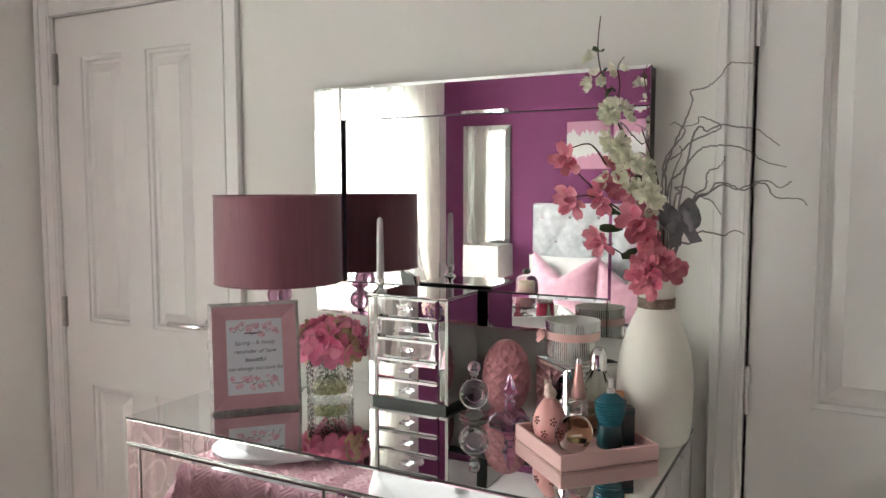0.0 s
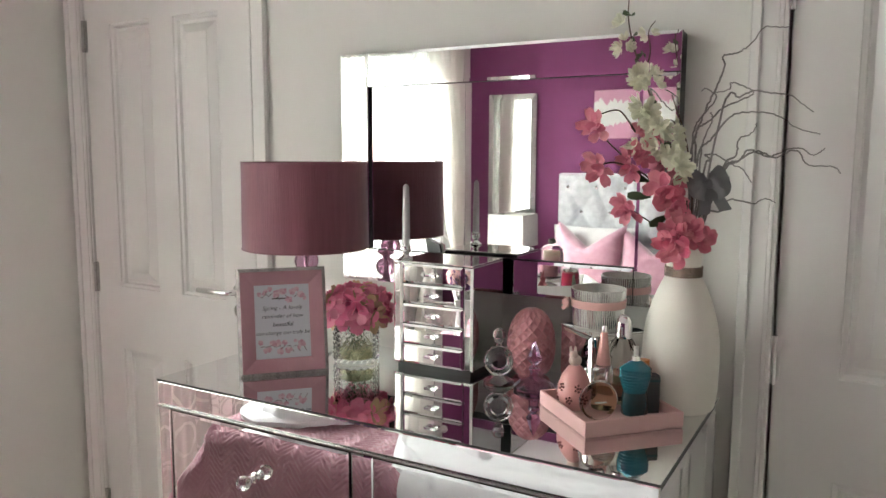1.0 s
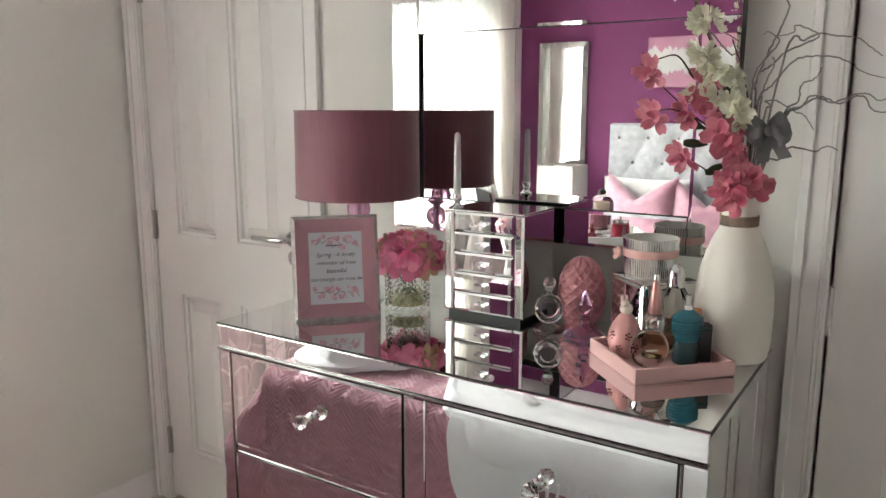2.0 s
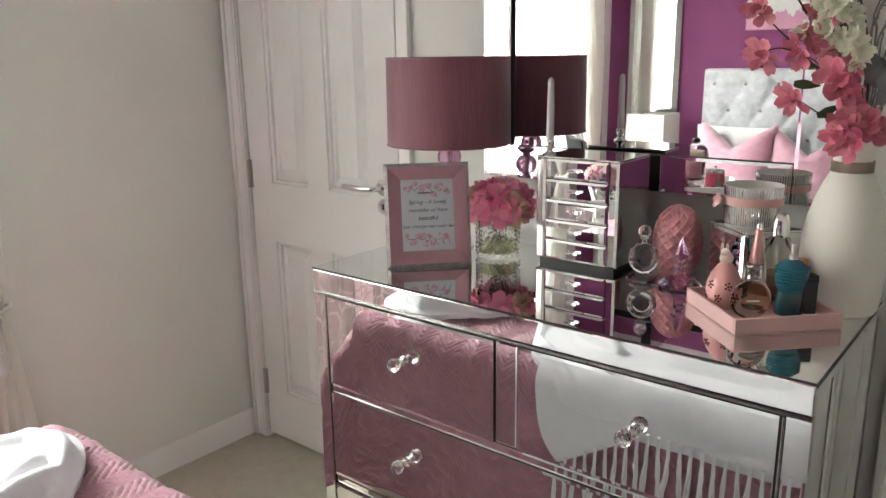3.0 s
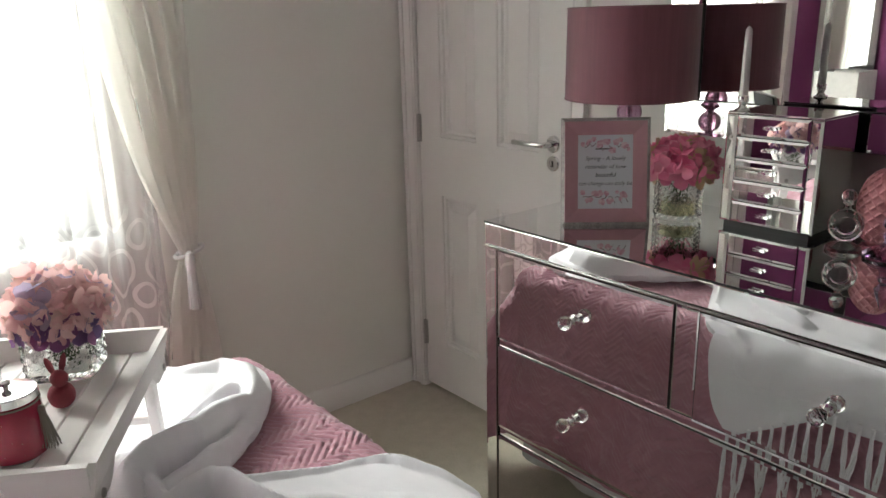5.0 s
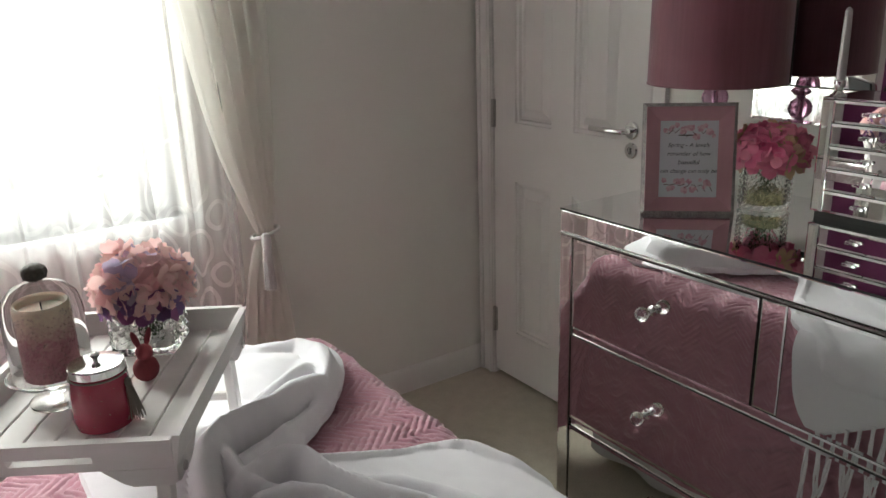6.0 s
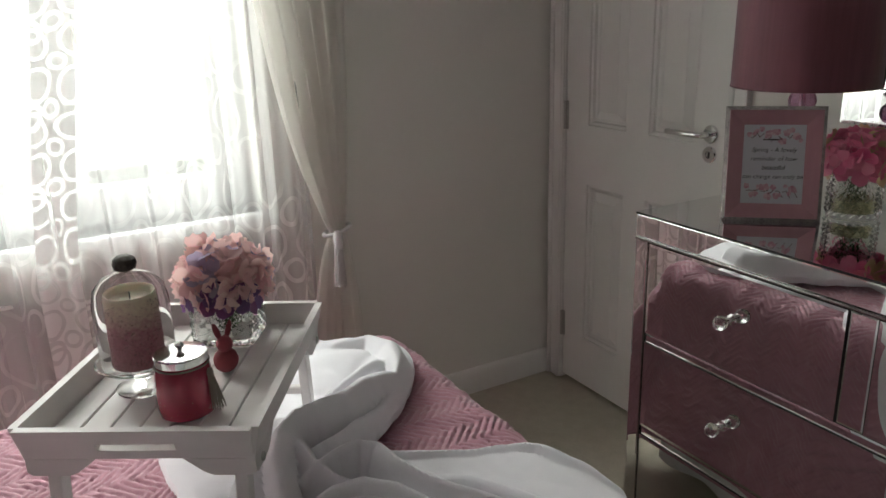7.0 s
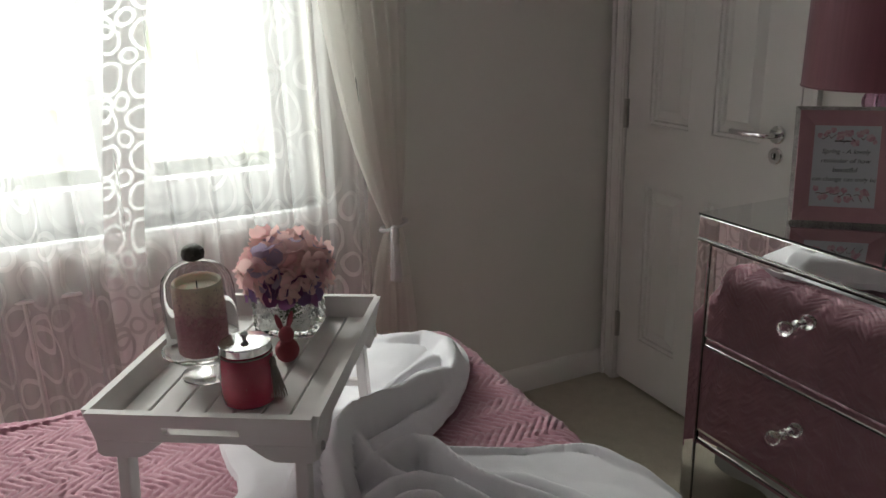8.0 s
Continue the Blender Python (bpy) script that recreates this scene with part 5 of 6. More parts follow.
def words(text, size, x, z, parent, bold=0.0):
    cu = bpy.data.curves.new("words", "FONT")
    cu.body, cu.size, cu.align_x, cu.shear, cu.offset = text, size, "CENTER", 0.25, bold
    tmp = bpy.data.objects.new("words", cu)
    scene.collection.objects.link(tmp)
    bpy.context.view_layer.update()
    me = bpy.data.meshes.new_from_object(tmp.evaluated_get(bpy.context.evaluated_depsgraph_get()))
    bpy.data.objects.remove(tmp)
    me.transform(LEANF @ Matrix.Translation((x, 0.0078, z)) @ Matrix.Rotation(radians(90), 4, "X"))
    me.materials.clear()
    me.materials.append(INK)
    ob = new("verse_line", me)
    ob.parent = parent
    return ob


zm = (CZ0 + CZ1) / 2
for i, (txt, bold) in enumerate((("Spring - A lovely", 0), ("reminder of how", 0), ("beautiful", 0.00012), ("can change can truly be", 0))):
    words(txt, 0.0132 if i < 3 else 0.0125, 0, zm + 0.026 - i * 0.0185, card, bold)
part("easel_leg", leaned(sheet(lambda u, v: (-0.025 + 0.05 * u, 0.018 + 0.001 * v, 0.02 + 0.17 * v), 2, 4, 0.003)), DARK_CARD, pf, "black easel leg")
part("easel_strut", sheet(lambda u, v: (-0.022 + 0.044 * u, 0.105 - 0.065 * v, 0.002 + 0.165 * v), 2, 4, 0.003), DARK_CARD, pf, "black easel strut")

# cut-glass vase with pink hydrangeas
hv = thing("flower_vase", "hot pink hydrangeas in a cut-glass vase of yellow water", "flower vase", (-1.014, 1.523, ZT + 0.0005), 40, size=0.943)
part("vase", cut_vase(0.054, 0.105, thick=0.007, square=False), CUT_GLASS, hv, "diamond-cut glass vase", False)
part("water", lathe([(0, 0.0125), (0.0445, 0.0125), (0.0445, 0.040), (0, 0.040)], 32), LIQUID, hv, "pale yellow gel water")
b = bmesh.new()
hydrangea(b, (0, 0, 0.128), 0.068, 62, 0.031, lambda d, k: 1 if k % 7 == 3 else 0, 0.74)
part("flower_head", b, [HOT_PINK, HOT_PALE], hv, "hot pink florets with pale centres")
b = bmesh.new()
for k in range(7):
    a = k * 0.9
    tube([(0.02 * math.cos(a * 2), 0.02 * math.sin(a * 2), 0.015), (0.02 * math.cos(a), 0.02 * math.sin(a), 0.08), (0.03 * math.cos(a), 0.03 * math.sin(a), 0.13)], 0.0022, 5, b)
part("stems", b, LEAF, hv)

# mirrored jewellery box with small drawers
jb = thing("jewellery_box", "mirrored jewellery box with five small drawers", "jewellery box", (-0.8115, 1.524, ZT), 0)
JW, JD, J0, J1 = 0.100, 0.152, 0.013, 0.244
part("plinth", box(-JW + 0.008, JW - 0.008, 0.008, JD - 0.006, 0, J0), EDGE, jb, "black recessed plinth")
part("carcass", box(-JW + 0.003, JW - 0.003, 0.006, JD - 0.003, J0, J1 - 0.004), EDGE, jb)
part("top_pane", box(-JW, JW, 0.001, JD, J1 - 0.0035, J1, 0.001), MIRROR, jb, "mirror top", False)
b = bmesh.new()
for s in (-1, 1):
    part("side_pane", box(*sorted((s * JW, s * (JW - 0.003))), 0.004, JD, J0 + 0.001, J1 - 0.0045, 0.001), MIRROR, jb, "", False)
part("side_post", bevelled_pane(-JW, -JW + 0.023, J0, J1 - 0.0045, 0.0, 0.004, 0.005), MIRROR, jb, "", False)
part("side_post", bevelled_pane(JW - 0.023, JW, J0, J1 - 0.0045, 0.0, 0.004, 0.005), MIRROR, jb, "", False)
dz = (J1 - 0.0045 - J0) / 5
for i in range(5):
    d = part("drawer", bevelled_pane(-JW + 0.024, JW - 0.024, J0 + dz * i + 0.001, J0 + dz * (i + 1) - 0.001, 0.001 - 0.0006 * (i % 2), 0.0025, 0.005), MIRROR, jb, "bevelled mirror drawer front", False)
    part("handle", box(-0.0145, 0.0145, -0.011, -0.002, J0 + dz * (i + 0.5) - 0.0032, J0 + dz * (i + 0.5) + 0.0032, 0.002, seg=2), CRYSTAL, d, "clear bar handle")

# candle on the box
cs = thing("candlestick", "tapered silver candle in a small glass holder", "candle", (-0.890, 1.545, ZT + 0.2443), size=0.94)
part("holder", lathe([(0, 0), (0.016, 0), (0.017, 0.003), (0.010, 0.007), (0.007, 0.012), (0.011, 0.020), (0.012, 0.030), (0.010, 0.034), (0, 0.034)], 24), CHROME, cs, "small bright candle cup")
part("candle", lathe([(0, 0.034), (0.0095, 0.034), (0.0085, 0.120), (0.0072, 0.172), (0.003, 0.178), (0, 0.1785)], 20), CANDLE_SILVER, cs, "silver taper candle")
part("wick", tube([(0, 0, 0.178), (0.0008, 0, 0.186)], 0.0008, 5), EDGE, cs)

# crystal scent bottle
sb1 = thing("scent_bottle", "clear oval crystal scent bottle with a ball stopper", "perfume bottle", (-0.648, 1.524, ZT + 0.0005), 25, size=0.943)
part("foot", lathe([(0, 0), (0.034, 0), (0.035, 0.007), (0.020, 0.016), (0.010, 0.020), (0, 0.020)], 8), CRYSTAL, sb1, "", False)
b = bmesh.new()
m = Matrix.Translation((0, 0, 0.052)) @ Matrix.Rotation(radians(90), 4, "X")
merge(b, lathe([(0, -0.012), (0.019, -0.012), (0.024, -0.016), (0.034, -0.008), (0.036, 0), (0.034, 0.008), (0.024, 0.016), (0.019, 0.012), (0, 0.012)], 12), 0, m @ Matrix.Diagonal((0.95, 1.0, 1, 1)))
part("flask", b, CRYSTAL, sb1, "cut oval flask", False)
part("neck", lathe([(0, 0.084), (0.007, 0.084), (0.0055, 0.092), (0.010, 0.096), (0.010, 0.098), (0, 0.098)], 18), CRYSTAL, sb1)
part("stopper", ball(0.0145, (0, 0, 0.1115), 14, 10), CRYSTAL, sb1, "faceted ball stopper", False)

# violet crystal bottle
sb2 = thing("scent_bottle", "small violet-tinted crystal bottle with a pointed stopper", "perfume bottle", (-0.570, 1.528, ZT + 0.0005), size=0.943)
part("body", lathe([(0, 0), (0.046, 0), (0.048, 0.005), (0.030, 0.018), (0.012, 0.026), (0.010, 0.040), (0, 0.040)], 8), VIOLET_GLASS, sb2, "", False)
part("stopper", lathe([(0, 0.0402), (0.013, 0.0402), (0.014, 0.046), (0.006, 0.053), (0.018, 0.066), (0.009, 0.090), (0, 0.108)], 6), VIOLET_GLASS, sb2, "pointed faceted stopper", False)


def pineapple():
    """A rounded body covered in raised diamond lattice."""
    b = bmesh.new()
    n, rows = 128, 84
    rings = []
    for j in range(rows + 1):
        t = j / rows
        z = 0.006 + 0.150 * t
        q = (t - 0.42) / (0.59 if t > 0.42 else 0.56)
        r = 0.0535 * max(0.02, 1 - abs(q) ** 2.2) ** 0.5
        ring = []
        for i in range(n):
            a = 2 * math.pi * i / n
            s1, s2 = (i / 9.1429 + t * 6.5), (i / 9.1429 - t * 6.5)
            k = min(abs(s1 - round(s1)), abs(s2 - round(s2)))
            rr = r + 0.0042 * (1 - min(1, k / 0.2)) - 0.001
            ring.append(b.verts.new((rr * math.cos(a), rr * math.sin(a), z)))
        rings.append(ring)
    for p, q in zip(rings, rings[1:]):
        for i in range(n):
            b.faces.new((p[i], p[(i + 1) % n], q[(i + 1) % n], q[i]))
    b.faces.new(rings[0][::-1])
    b.faces.new(rings[-1])
    return b


pn = thing("textured_vase", "dusky pink egg-shaped vase with a raised diamond lattice", "ornament", (-0.618, 1.625, ZT), size=0.943)
part("body", pineapple(), PINEAPPLE, pn)
part("foot_ring", lathe([(0, 0), (0.03, 0), (0.031, 0.004), (0.028, 0.008), (0, 0.008)], 30), PINEAPPLE, pn)

# mirrored cube with the rhinestone jar on it
mb = thing("mirrored_box", "dark mirrored cube box on the chest of drawers", "box", (-0.452, 1.600, ZT), 50, size=1.14)
part("core", box(-0.051, 0.051, -0.051, 0.051, 0, 0.122), CARCASS, mb)
for k in range(4):
    b = bevelled_pane(-0.052, 0.052, 0.002, 0.1225, -0.0555, 0.002, 0.006)
    b.transform(Matrix.Rotation(k * math.pi / 2, 4, "Z"))
    part("side_pane", b, MIRROR, mb, "", False)
part("lid_pane", box(-0.055, 0.055, -0.055, 0.055, 0.1228, 0.1268, 0.0015), MIRROR, mb, "mirror lid", False)
mb.matrix_basis = mb.matrix_basis @ Matrix.Diagonal((1, 1, 0.893, 1))
gj = thing("jewelled_jar", "rhinestone covered candle jar tied with a pink ribbon", "jar", (-0.464, 1.606, ZT + 0.1294), size=1.03)
gj.matrix_basis = gj.matrix_basis @ Matrix.Diagonal((1, 1, 0.87, 1))
RIBS = None
b = lathe([(0, 0), (0.046, 0), (0.048, 0.002), (0.050, 0.05), (0.0535, 0.088), (0.0515, 0.088), (0.048, 0.05), (0.046, 0.008), (0, 0.008)], 60)
part("glass", b, RIBBED, gj)
for k in range(72):
    a = 2 * math.pi * k / 72
    line = [(r * math.cos(a), r * math.sin(a), z) for r, z in ((0.0486, 0.003), (0.0494, 0.025), (0.0504, 0.05), (0.0522, 0.07), (0.0538, 0.087))]
    RIBS = tube(line, 0.0011, 4, RIBS if k else None)
tagged(part("ribs", RIBS, CHROME, gj, "fine rows of stones"), kind="stuff")
part("ribbon", lathe([(0.0535, 0.046), (0.0540, 0.046), (0.0550, 0.064), (0.0545, 0.064), (0.0535, 0.046)], 48), PINK_RIBBON, gj, "pale pink satin ribbon")
b = bmesh.new()
for k in range(3):
    bloom(b, (-0.047, -0.031, 0.052 + 0.001 * k), (-0.8, -0.6, 0.1), 0.017 - 0.003 * k, 6, 0.45, spin=k)
part("ribbon_flower", b, PINK_RIBBON, gj, "pink fabric flower")

# pink tray with scent bottles
tr = thing("serving_tray", "shallow pink lacquered tray holding perfume bottles", "tray", (-0.386, 1.309, ZT + 0.0005), 46, size=0.96)
TL, TW, TH, th = 0.200, 0.196, 0.030, 0.006
part("tray_base", box(0.001, TL - 0.001, 0.001, TW - 0.001, 0, 0.010, 0.001), PINK_LACQ, tr)
for q in ((0, TL, 0, th), (0, TL, TW - th, TW), (0, th, th, TW - th), (TL - th, TL, th, TW - th)):
    part("tray_side", box(*q, 0.003, TH, 0.0012), PINK_LACQ, tr)
ti = ZT + 0.0102

# oil burner: pierced egg with a little cream animal knob
eg = thing("pierced_egg", "pink ceramic pierced egg with a cream knob", "ornament", (-0.447, 1.426, ti), 30, size=0.943)
EGG = [(0, 0), (0.020, 0), (0.029, 0.010), (0.034, 0.028), (0.033, 0.046), (0.026, 0.066), (0.015, 0.082), (0.010, 0.087), (0, 0.088)]
part("body", lathe(EGG, 40), PINK_CERAMIC, eg)


def egg_r(z):
    for (r0, z0), (r1, z1) in zip(EGG[1:], EGG[2:]):
        if z0 <= z <= z1:
            return r0 + (r1 - r0) * (z - z0) / (z1 - z0)
    return 0.02


for c in range(6):
    for zc in (0.024, 0.048):
        b = bmesh.new()
        a0 = c * 1.047 + (0.52 if zc > 0.03 else 0)
        for k in range(6):
            da, dz2 = (0.16 * math.cos(k * 1.2566), 0.0062 * math.sin(k * 1.2566)) if k < 5 else (0, 0)
            z = zc + dz2
            r = egg_r(z) + 0.0006
            ball(0.0021, (r * math.cos(a0 + da), r * math.sin(a0 + da), z), 8, 5, (1, 1, 1), b)
        part("flower_piercing", b, HOLE, eg)
b = ball(0.013, (0, 0, 0.096), 16, 10, (1, 0.9, 0.9))
ball(0.0085, (-0.004, -0.004, 0.108), 14, 9, (1, 0.95, 0.95), b)
for s in (-1, 1):
    ball(0.003, (-0.005 + s * 0.0045, -0.002, 0.118), 10, 8, (1, 0.7, 2.4), b)
part("knob", b, BUNNY_CREAM, eg, "cream glazed animal-shaped knob")

# round perfume bottle
rp = thing("perfume_bottle", "round clear perfume bottle of pale pink scent", "perfume bottle", (-0.388, 1.384, ti), 38, size=0.943)
m = Matrix.Translation((0, 0, 0.037)) @ Matrix.Rotation(radians(90), 4, "X")
part("flask", merge(bmesh.new(), lathe([(0, -0.012), (0.024, -0.012), (0.033, -0.009), (0.0365, 0), (0.033, 0.009), (0.024, 0.012), (0, 0.012)], 40), 0, m), PINK_FLASK, rp, "round clear flask of pale pink scent")
part("silver_band", merge(bmesh.new(), lathe([(0.0362, -0.0012), (0.0374, -0.0012), (0.0374, 0.0012), (0.0362, 0.0012), (0.0362, -0.0012)], 48), 0, m), CHROME, rp, "silver rim band")
part("cap", box(-0.014, 0.014, -0.010, 0.010, 0.0745, 0.100, 0.003, seg=2), CRYSTAL, rp, "square clear cap")
part("label_bar", box(-0.0115, 0.0115, -0.0134, -0.0124, 0.0365, 0.0395), CHROME, rp, "small plain label bar")

# tall bottle with a conical rose cap
tp = thing("perfume_bottle", "tall bottle with a jewelled body and conical rose cap", "perfume bottle", (-0.405, 1.462, ti), size=0.943)
part("body", lathe([(0, 0), (0.020, 0), (0.021, 0.004), (0.0175, 0.045), (0.0165, 0.068), (0.0125, 0.084), (0, 0.085)], 28), PERFUME_GOLD, tp, "bottle of amber scent")
b = bmesh.new()
for j in range(7):
    z = 0.052 + j * 0.0048
    r = 0.0185 - j * 0.0004
    for i in range(20):
        a = 2 * math.pi * (i + 0.5 * (j % 2)) / 20
        bmesh.ops.create_icosphere(b, subdivisions=1, radius=0.0026, matrix=Matrix.Translation((r * math.cos(a), r * math.sin(a), z)))
tagged(part("jewelled_band", b, CHROME, tp, "rows of small stones", False), kind="stuff")
part("cap", lathe([(0, 0.085), (0.014, 0.085), (0.0135, 0.095), (0.0085, 0.132), (0.0065, 0.150), (0, 0.151)], 28), ROSE_METAL, tp, "conical rose metal cap")
part("tip", lathe([(0, 0.151), (0.006, 0.151), (0.0062, 0.158), (0.004, 0.163), (0, 0.164)], 20), CHROME, tp)

# teal torso-shaped bottle
tb = thing("perfume_bottle", "teal ribbed bottle shaped like a torso with spray cap", "perfume bottle", (-0.341, 1.449, ti), 35, size=0.943)
prof = [(0.0, 0), (0.024, 0), (0.027, 0.004), (0.027, 0.028)]
part("lower_body", lathe([(0, 0), (0.0235, 0), (0.0265, 0.004), (0.0262, 0.026), (0.0235, 0.044), (0, 0.044)], 36), TEAL_DARK, tb, "dark teal glass hips")
ribs = [(0, 0.0442), (0.0225, 0.0442)]
for k in range(8):
    z = 0.046 + k * 0.0058
    r = 0.0225 + 0.0075 * math.sin(min(1, k / 6.5) * math.pi * 0.62)
    ribs += [(r, z), (r + 0.0014, z + 0.002), (r + 0.0014, z + 0.0038), (r, z + 0.0052)]
ribs += [(0.027, 0.094), (0.016, 0.103), (0.009, 0.106), (0, 0.106)]
b = lathe(ribs, 36)
part("upper_body", b, TEAL, tb, "ribbed teal torso")
for o in tb.children:
    for v in o.data.vertices:
        v.co.y *= 0.8
part("spray", lathe([(0, 0.106), (0.008, 0.106), (0.008, 0.114), (0.0055, 0.116), (0.005, 0.130), (0.0055, 0.134), (0, 0.135)], 20), STEEL, tb, "steel spray head")
bx = thing("perfume_box", "narrow dark perfume carton standing on the tray", "box", (-0.318, 1.478, ti), 35, size=0.943)
part("carton", box(-0.012, 0.012, -0.012, 0.012, 0, 0.074, 0.001), DARK_CARD, bx)
part("stripe", box(-0.0122, 0.0122, -0.0122, 0.0122, 0.062, 0.066), TEAL_DARK, bx)
am = thing("scent_vial", "small amber capped scent vial behind the bottles", "perfume bottle", (-0.338, 1.497, ti), size=0.943)
part("vial", lathe([(0, 0), (0.011, 0), (0.0115, 0.06), (0.008, 0.068), (0, 0.068)], 20), PERFUME_GOLD, am)
part("cap", lathe([(0, 0.068), (0.010, 0.068), (0.010, 0.096), (0, 0.097)], 20), AMBER, am, "amber plastic cap")

# ribbed carafe with a dome top behind the tray
ca = thing("ribbed_decanter", "clear ribbed glass decanter with a silver domed stopper", "decanter", (-0.384, 1.516, ti), size=0.943)
b = lathe([(0, 0), (0.033, 0), (0.035, 0.004), (0.037, 0.04), (0.036, 0.078), (0.030, 0.104), (0.019, 0.124), (0.015, 0.130), (0, 0.130)], 60)
for v in b.verts:
    r = math.hypot(v.co.x, v.co.y)
    if r > 0.01:
        k = 1 + 0.05 * math.cos(12 * math.atan2(v.co.y, v.co.x))
        v.co.x, v.co.y = v.co.x * k, v.co.y * k
part("bottle", b, FLASK, ca, "fluted clear glass")
part("scent", lathe([(0, 0.006), (0.029, 0.006), (0.031, 0.058), (0, 0.058)], 30), PERFUME_GOLD, ca, "golden scent")
part("stopper", lathe([(0, 0.130), (0.0165, 0.130), (0.0175, 0.134), (0.0165, 0.158), (0.012, 0.170), (0.006, 0.176), (0, 0.177)], 28), CHROME, ca, "silver domed stopper")

# tall cream vase with the flower arrangement
VX, VY = -0.289, 1.569
vs = thing("tall_vase", "cream ceramic bottle vase with a diamante neck band", "vase", (VX, VY, ZT + 0.0005), size=0.943)
part("body", lathe([(0, 0), (0.066, 0), (0.0695, 0.006), (0.074, 0.04), (0.0755, 0.10), (0.074, 0.14), (0.068, 0.18), (0.058, 0.215), (0.046, 0.245), (0.036, 0.264), (0.0325, 0.275), (0.033, 0.285), (0.0365, 0.31), (0.040, 0.335), (0.038, 0.336), (0.034, 0.31), (0.030, 0.285), (0.025, 0.26), (0, 0.25)], 56), VASE_WHITE, vs)
part("neck_band", lathe([(0.0338, 0.266), (0.0352, 0.266), (0.0352, 0.287), (0.0338, 0.287), (0.0338, 0.266)], 48), DIAMANTE, vs, "diamante neck band")
b = bmesh.new()
for j in range(6):
    for i in range(48):
        a = 2 * math.pi * (i + 0.5 * (j % 2)) / 48
        bmesh.ops.create_icosphere(b, subdivisions=1, radius=0.0020, matrix=Matrix.Translation((0.0354 * math.cos(a), 0.0354 * math.sin(a), 0.268 + j * 0.0036)))
tagged(part("stones", b, DIAMANTE, vs, "", False), kind="stuff")

FL = thing("flower_spray", "silk orchids and white blossom branches with silver twigs", "flowers", (VX, VY, ZT + 0.0005), size=0.943)
side = Vector((1.533, 0.321 * 1.0, 0)).normalized()
toward = Vector((0.205, -0.979, 0))


def spot(off, z, near=0.0):
    """A place given by its sideways offset and height over the floor, and how far it comes forward."""
    p = side * off + toward * near
    return Vector((p.x, p.y, z - 0.94))


def curve(pts, n=7):
    """A smooth line through points."""
    out = []
    q = [pts[0]] + list(pts) + [pts[-1]]
    for i in range(1, len(q) - 2):
        p0, p1, p2, p3 = q[i - 1], q[i], q[i + 1], q[i + 2]
        for k in range(n):
            t = k / n
            out.append(0.5 * ((2 * p1) + (p2 - p0) * t + (2 * p0 - 5 * p1 + 4 * p2 - p3) * t * t + (3 * p1 - p0 - 3 * p2 + p3) * t ** 3))
    out.append(q[-2])
    return out


root = spot(0.005, 1.235)
main = [root, spot(-0.005, 1.33, 0.02), spot(-0.03, 1.45, 0.03), spot(-0.075, 1.56, 0.03), spot(-0.105, 1.64, 0.03), spot(-0.121, 1.71, 0.03), spot(-0.117, 1.78, 0.03)]
part("branch", tube(curve(main), 0.0024, 6, taper=0.5), STEM, FL, "brown twig")
fork = [spot(-0.09, 1.59, 0.03), spot(-0.078, 1.64, 0.03), spot(-0.082, 1.68, 0.03), spot(-0.07, 1.70, 0.03)]
part("branch", tube(curve(fork), 0.0017, 6, taper=0.5), STEM, FL)
for pts in ([root, spot(-0.03, 1.33, 0.03), spot(-0.09, 1.41, 0.04), spot(-0.15, 1.47, 0.05), spot(-0.178, 1.50, 0.05)],
            [root, spot(-0.02, 1.32, 0.03), spot(-0.07, 1.40, 0.05), spot(-0.13, 1.43, 0.06), spot(-0.165, 1.425, 0.06)],
            [root, spot(-0.03, 1.29, 0.04), spot(-0.07, 1.32, 0.06), spot(-0.108, 1.345, 0.07)],
            [spot(-0.10, 1.49, 0.04), spot(-0.13, 1.53, 0.05), spot(-0.165, 1.525, 0.05)],
            [root, spot(0.01, 1.36, 0.02), spot(-0.005, 1.47, 0.03), spot(-0.035, 1.56, 0.02)]):
    part("stem", tube(curve(pts), 0.0020, 6, taper=0.6), STEM, FL)
for off, z, n, sz, nr in ((-0.124, 1.690, 5, 0.017, 0.035), (-0.122, 1.655, 6, 0.019, 0.04), (-0.078, 1.672, 3, 0.015, 0.03), (-0.088, 1.59, 8, 0.024, 0.04), (-0.070, 1.572, 5, 0.02, 0.05), (-0.082, 1.53, 8, 0.024, 0.05), (-0.052, 1.50, 7, 0.023, 0.05),
                          (-0.085, 1.465, 6, 0.022, 0.05), (-0.045, 1.455, 6, 0.022, 0.05), (-0.020, 1.428, 8, 0.027, 0.06), (-0.030, 1.49, 4, 0.02, 0.03), (-0.015, 1.455, 3, 0.018, 0.03)):
    b = bmesh.new()
    c = spot(off, z, nr)
    for k in range(max(3, (3 * n) // 4)):
        d = Vector((rnd.uniform(-0.8, 0.8), rnd.uniform(-1.2, 0.0), rnd.uniform(-0.5, 0.8))).normalized()
        bloom(b, c + d * sz * 0.7, d, sz * rnd.uniform(0.6, 0.9), 6, rnd.uniform(0.5, 1.0), wide=0.7)
    part("white_blossom", b, WHITE_PETAL, FL, "creamy white cherry blossom")
b = bmesh.new()
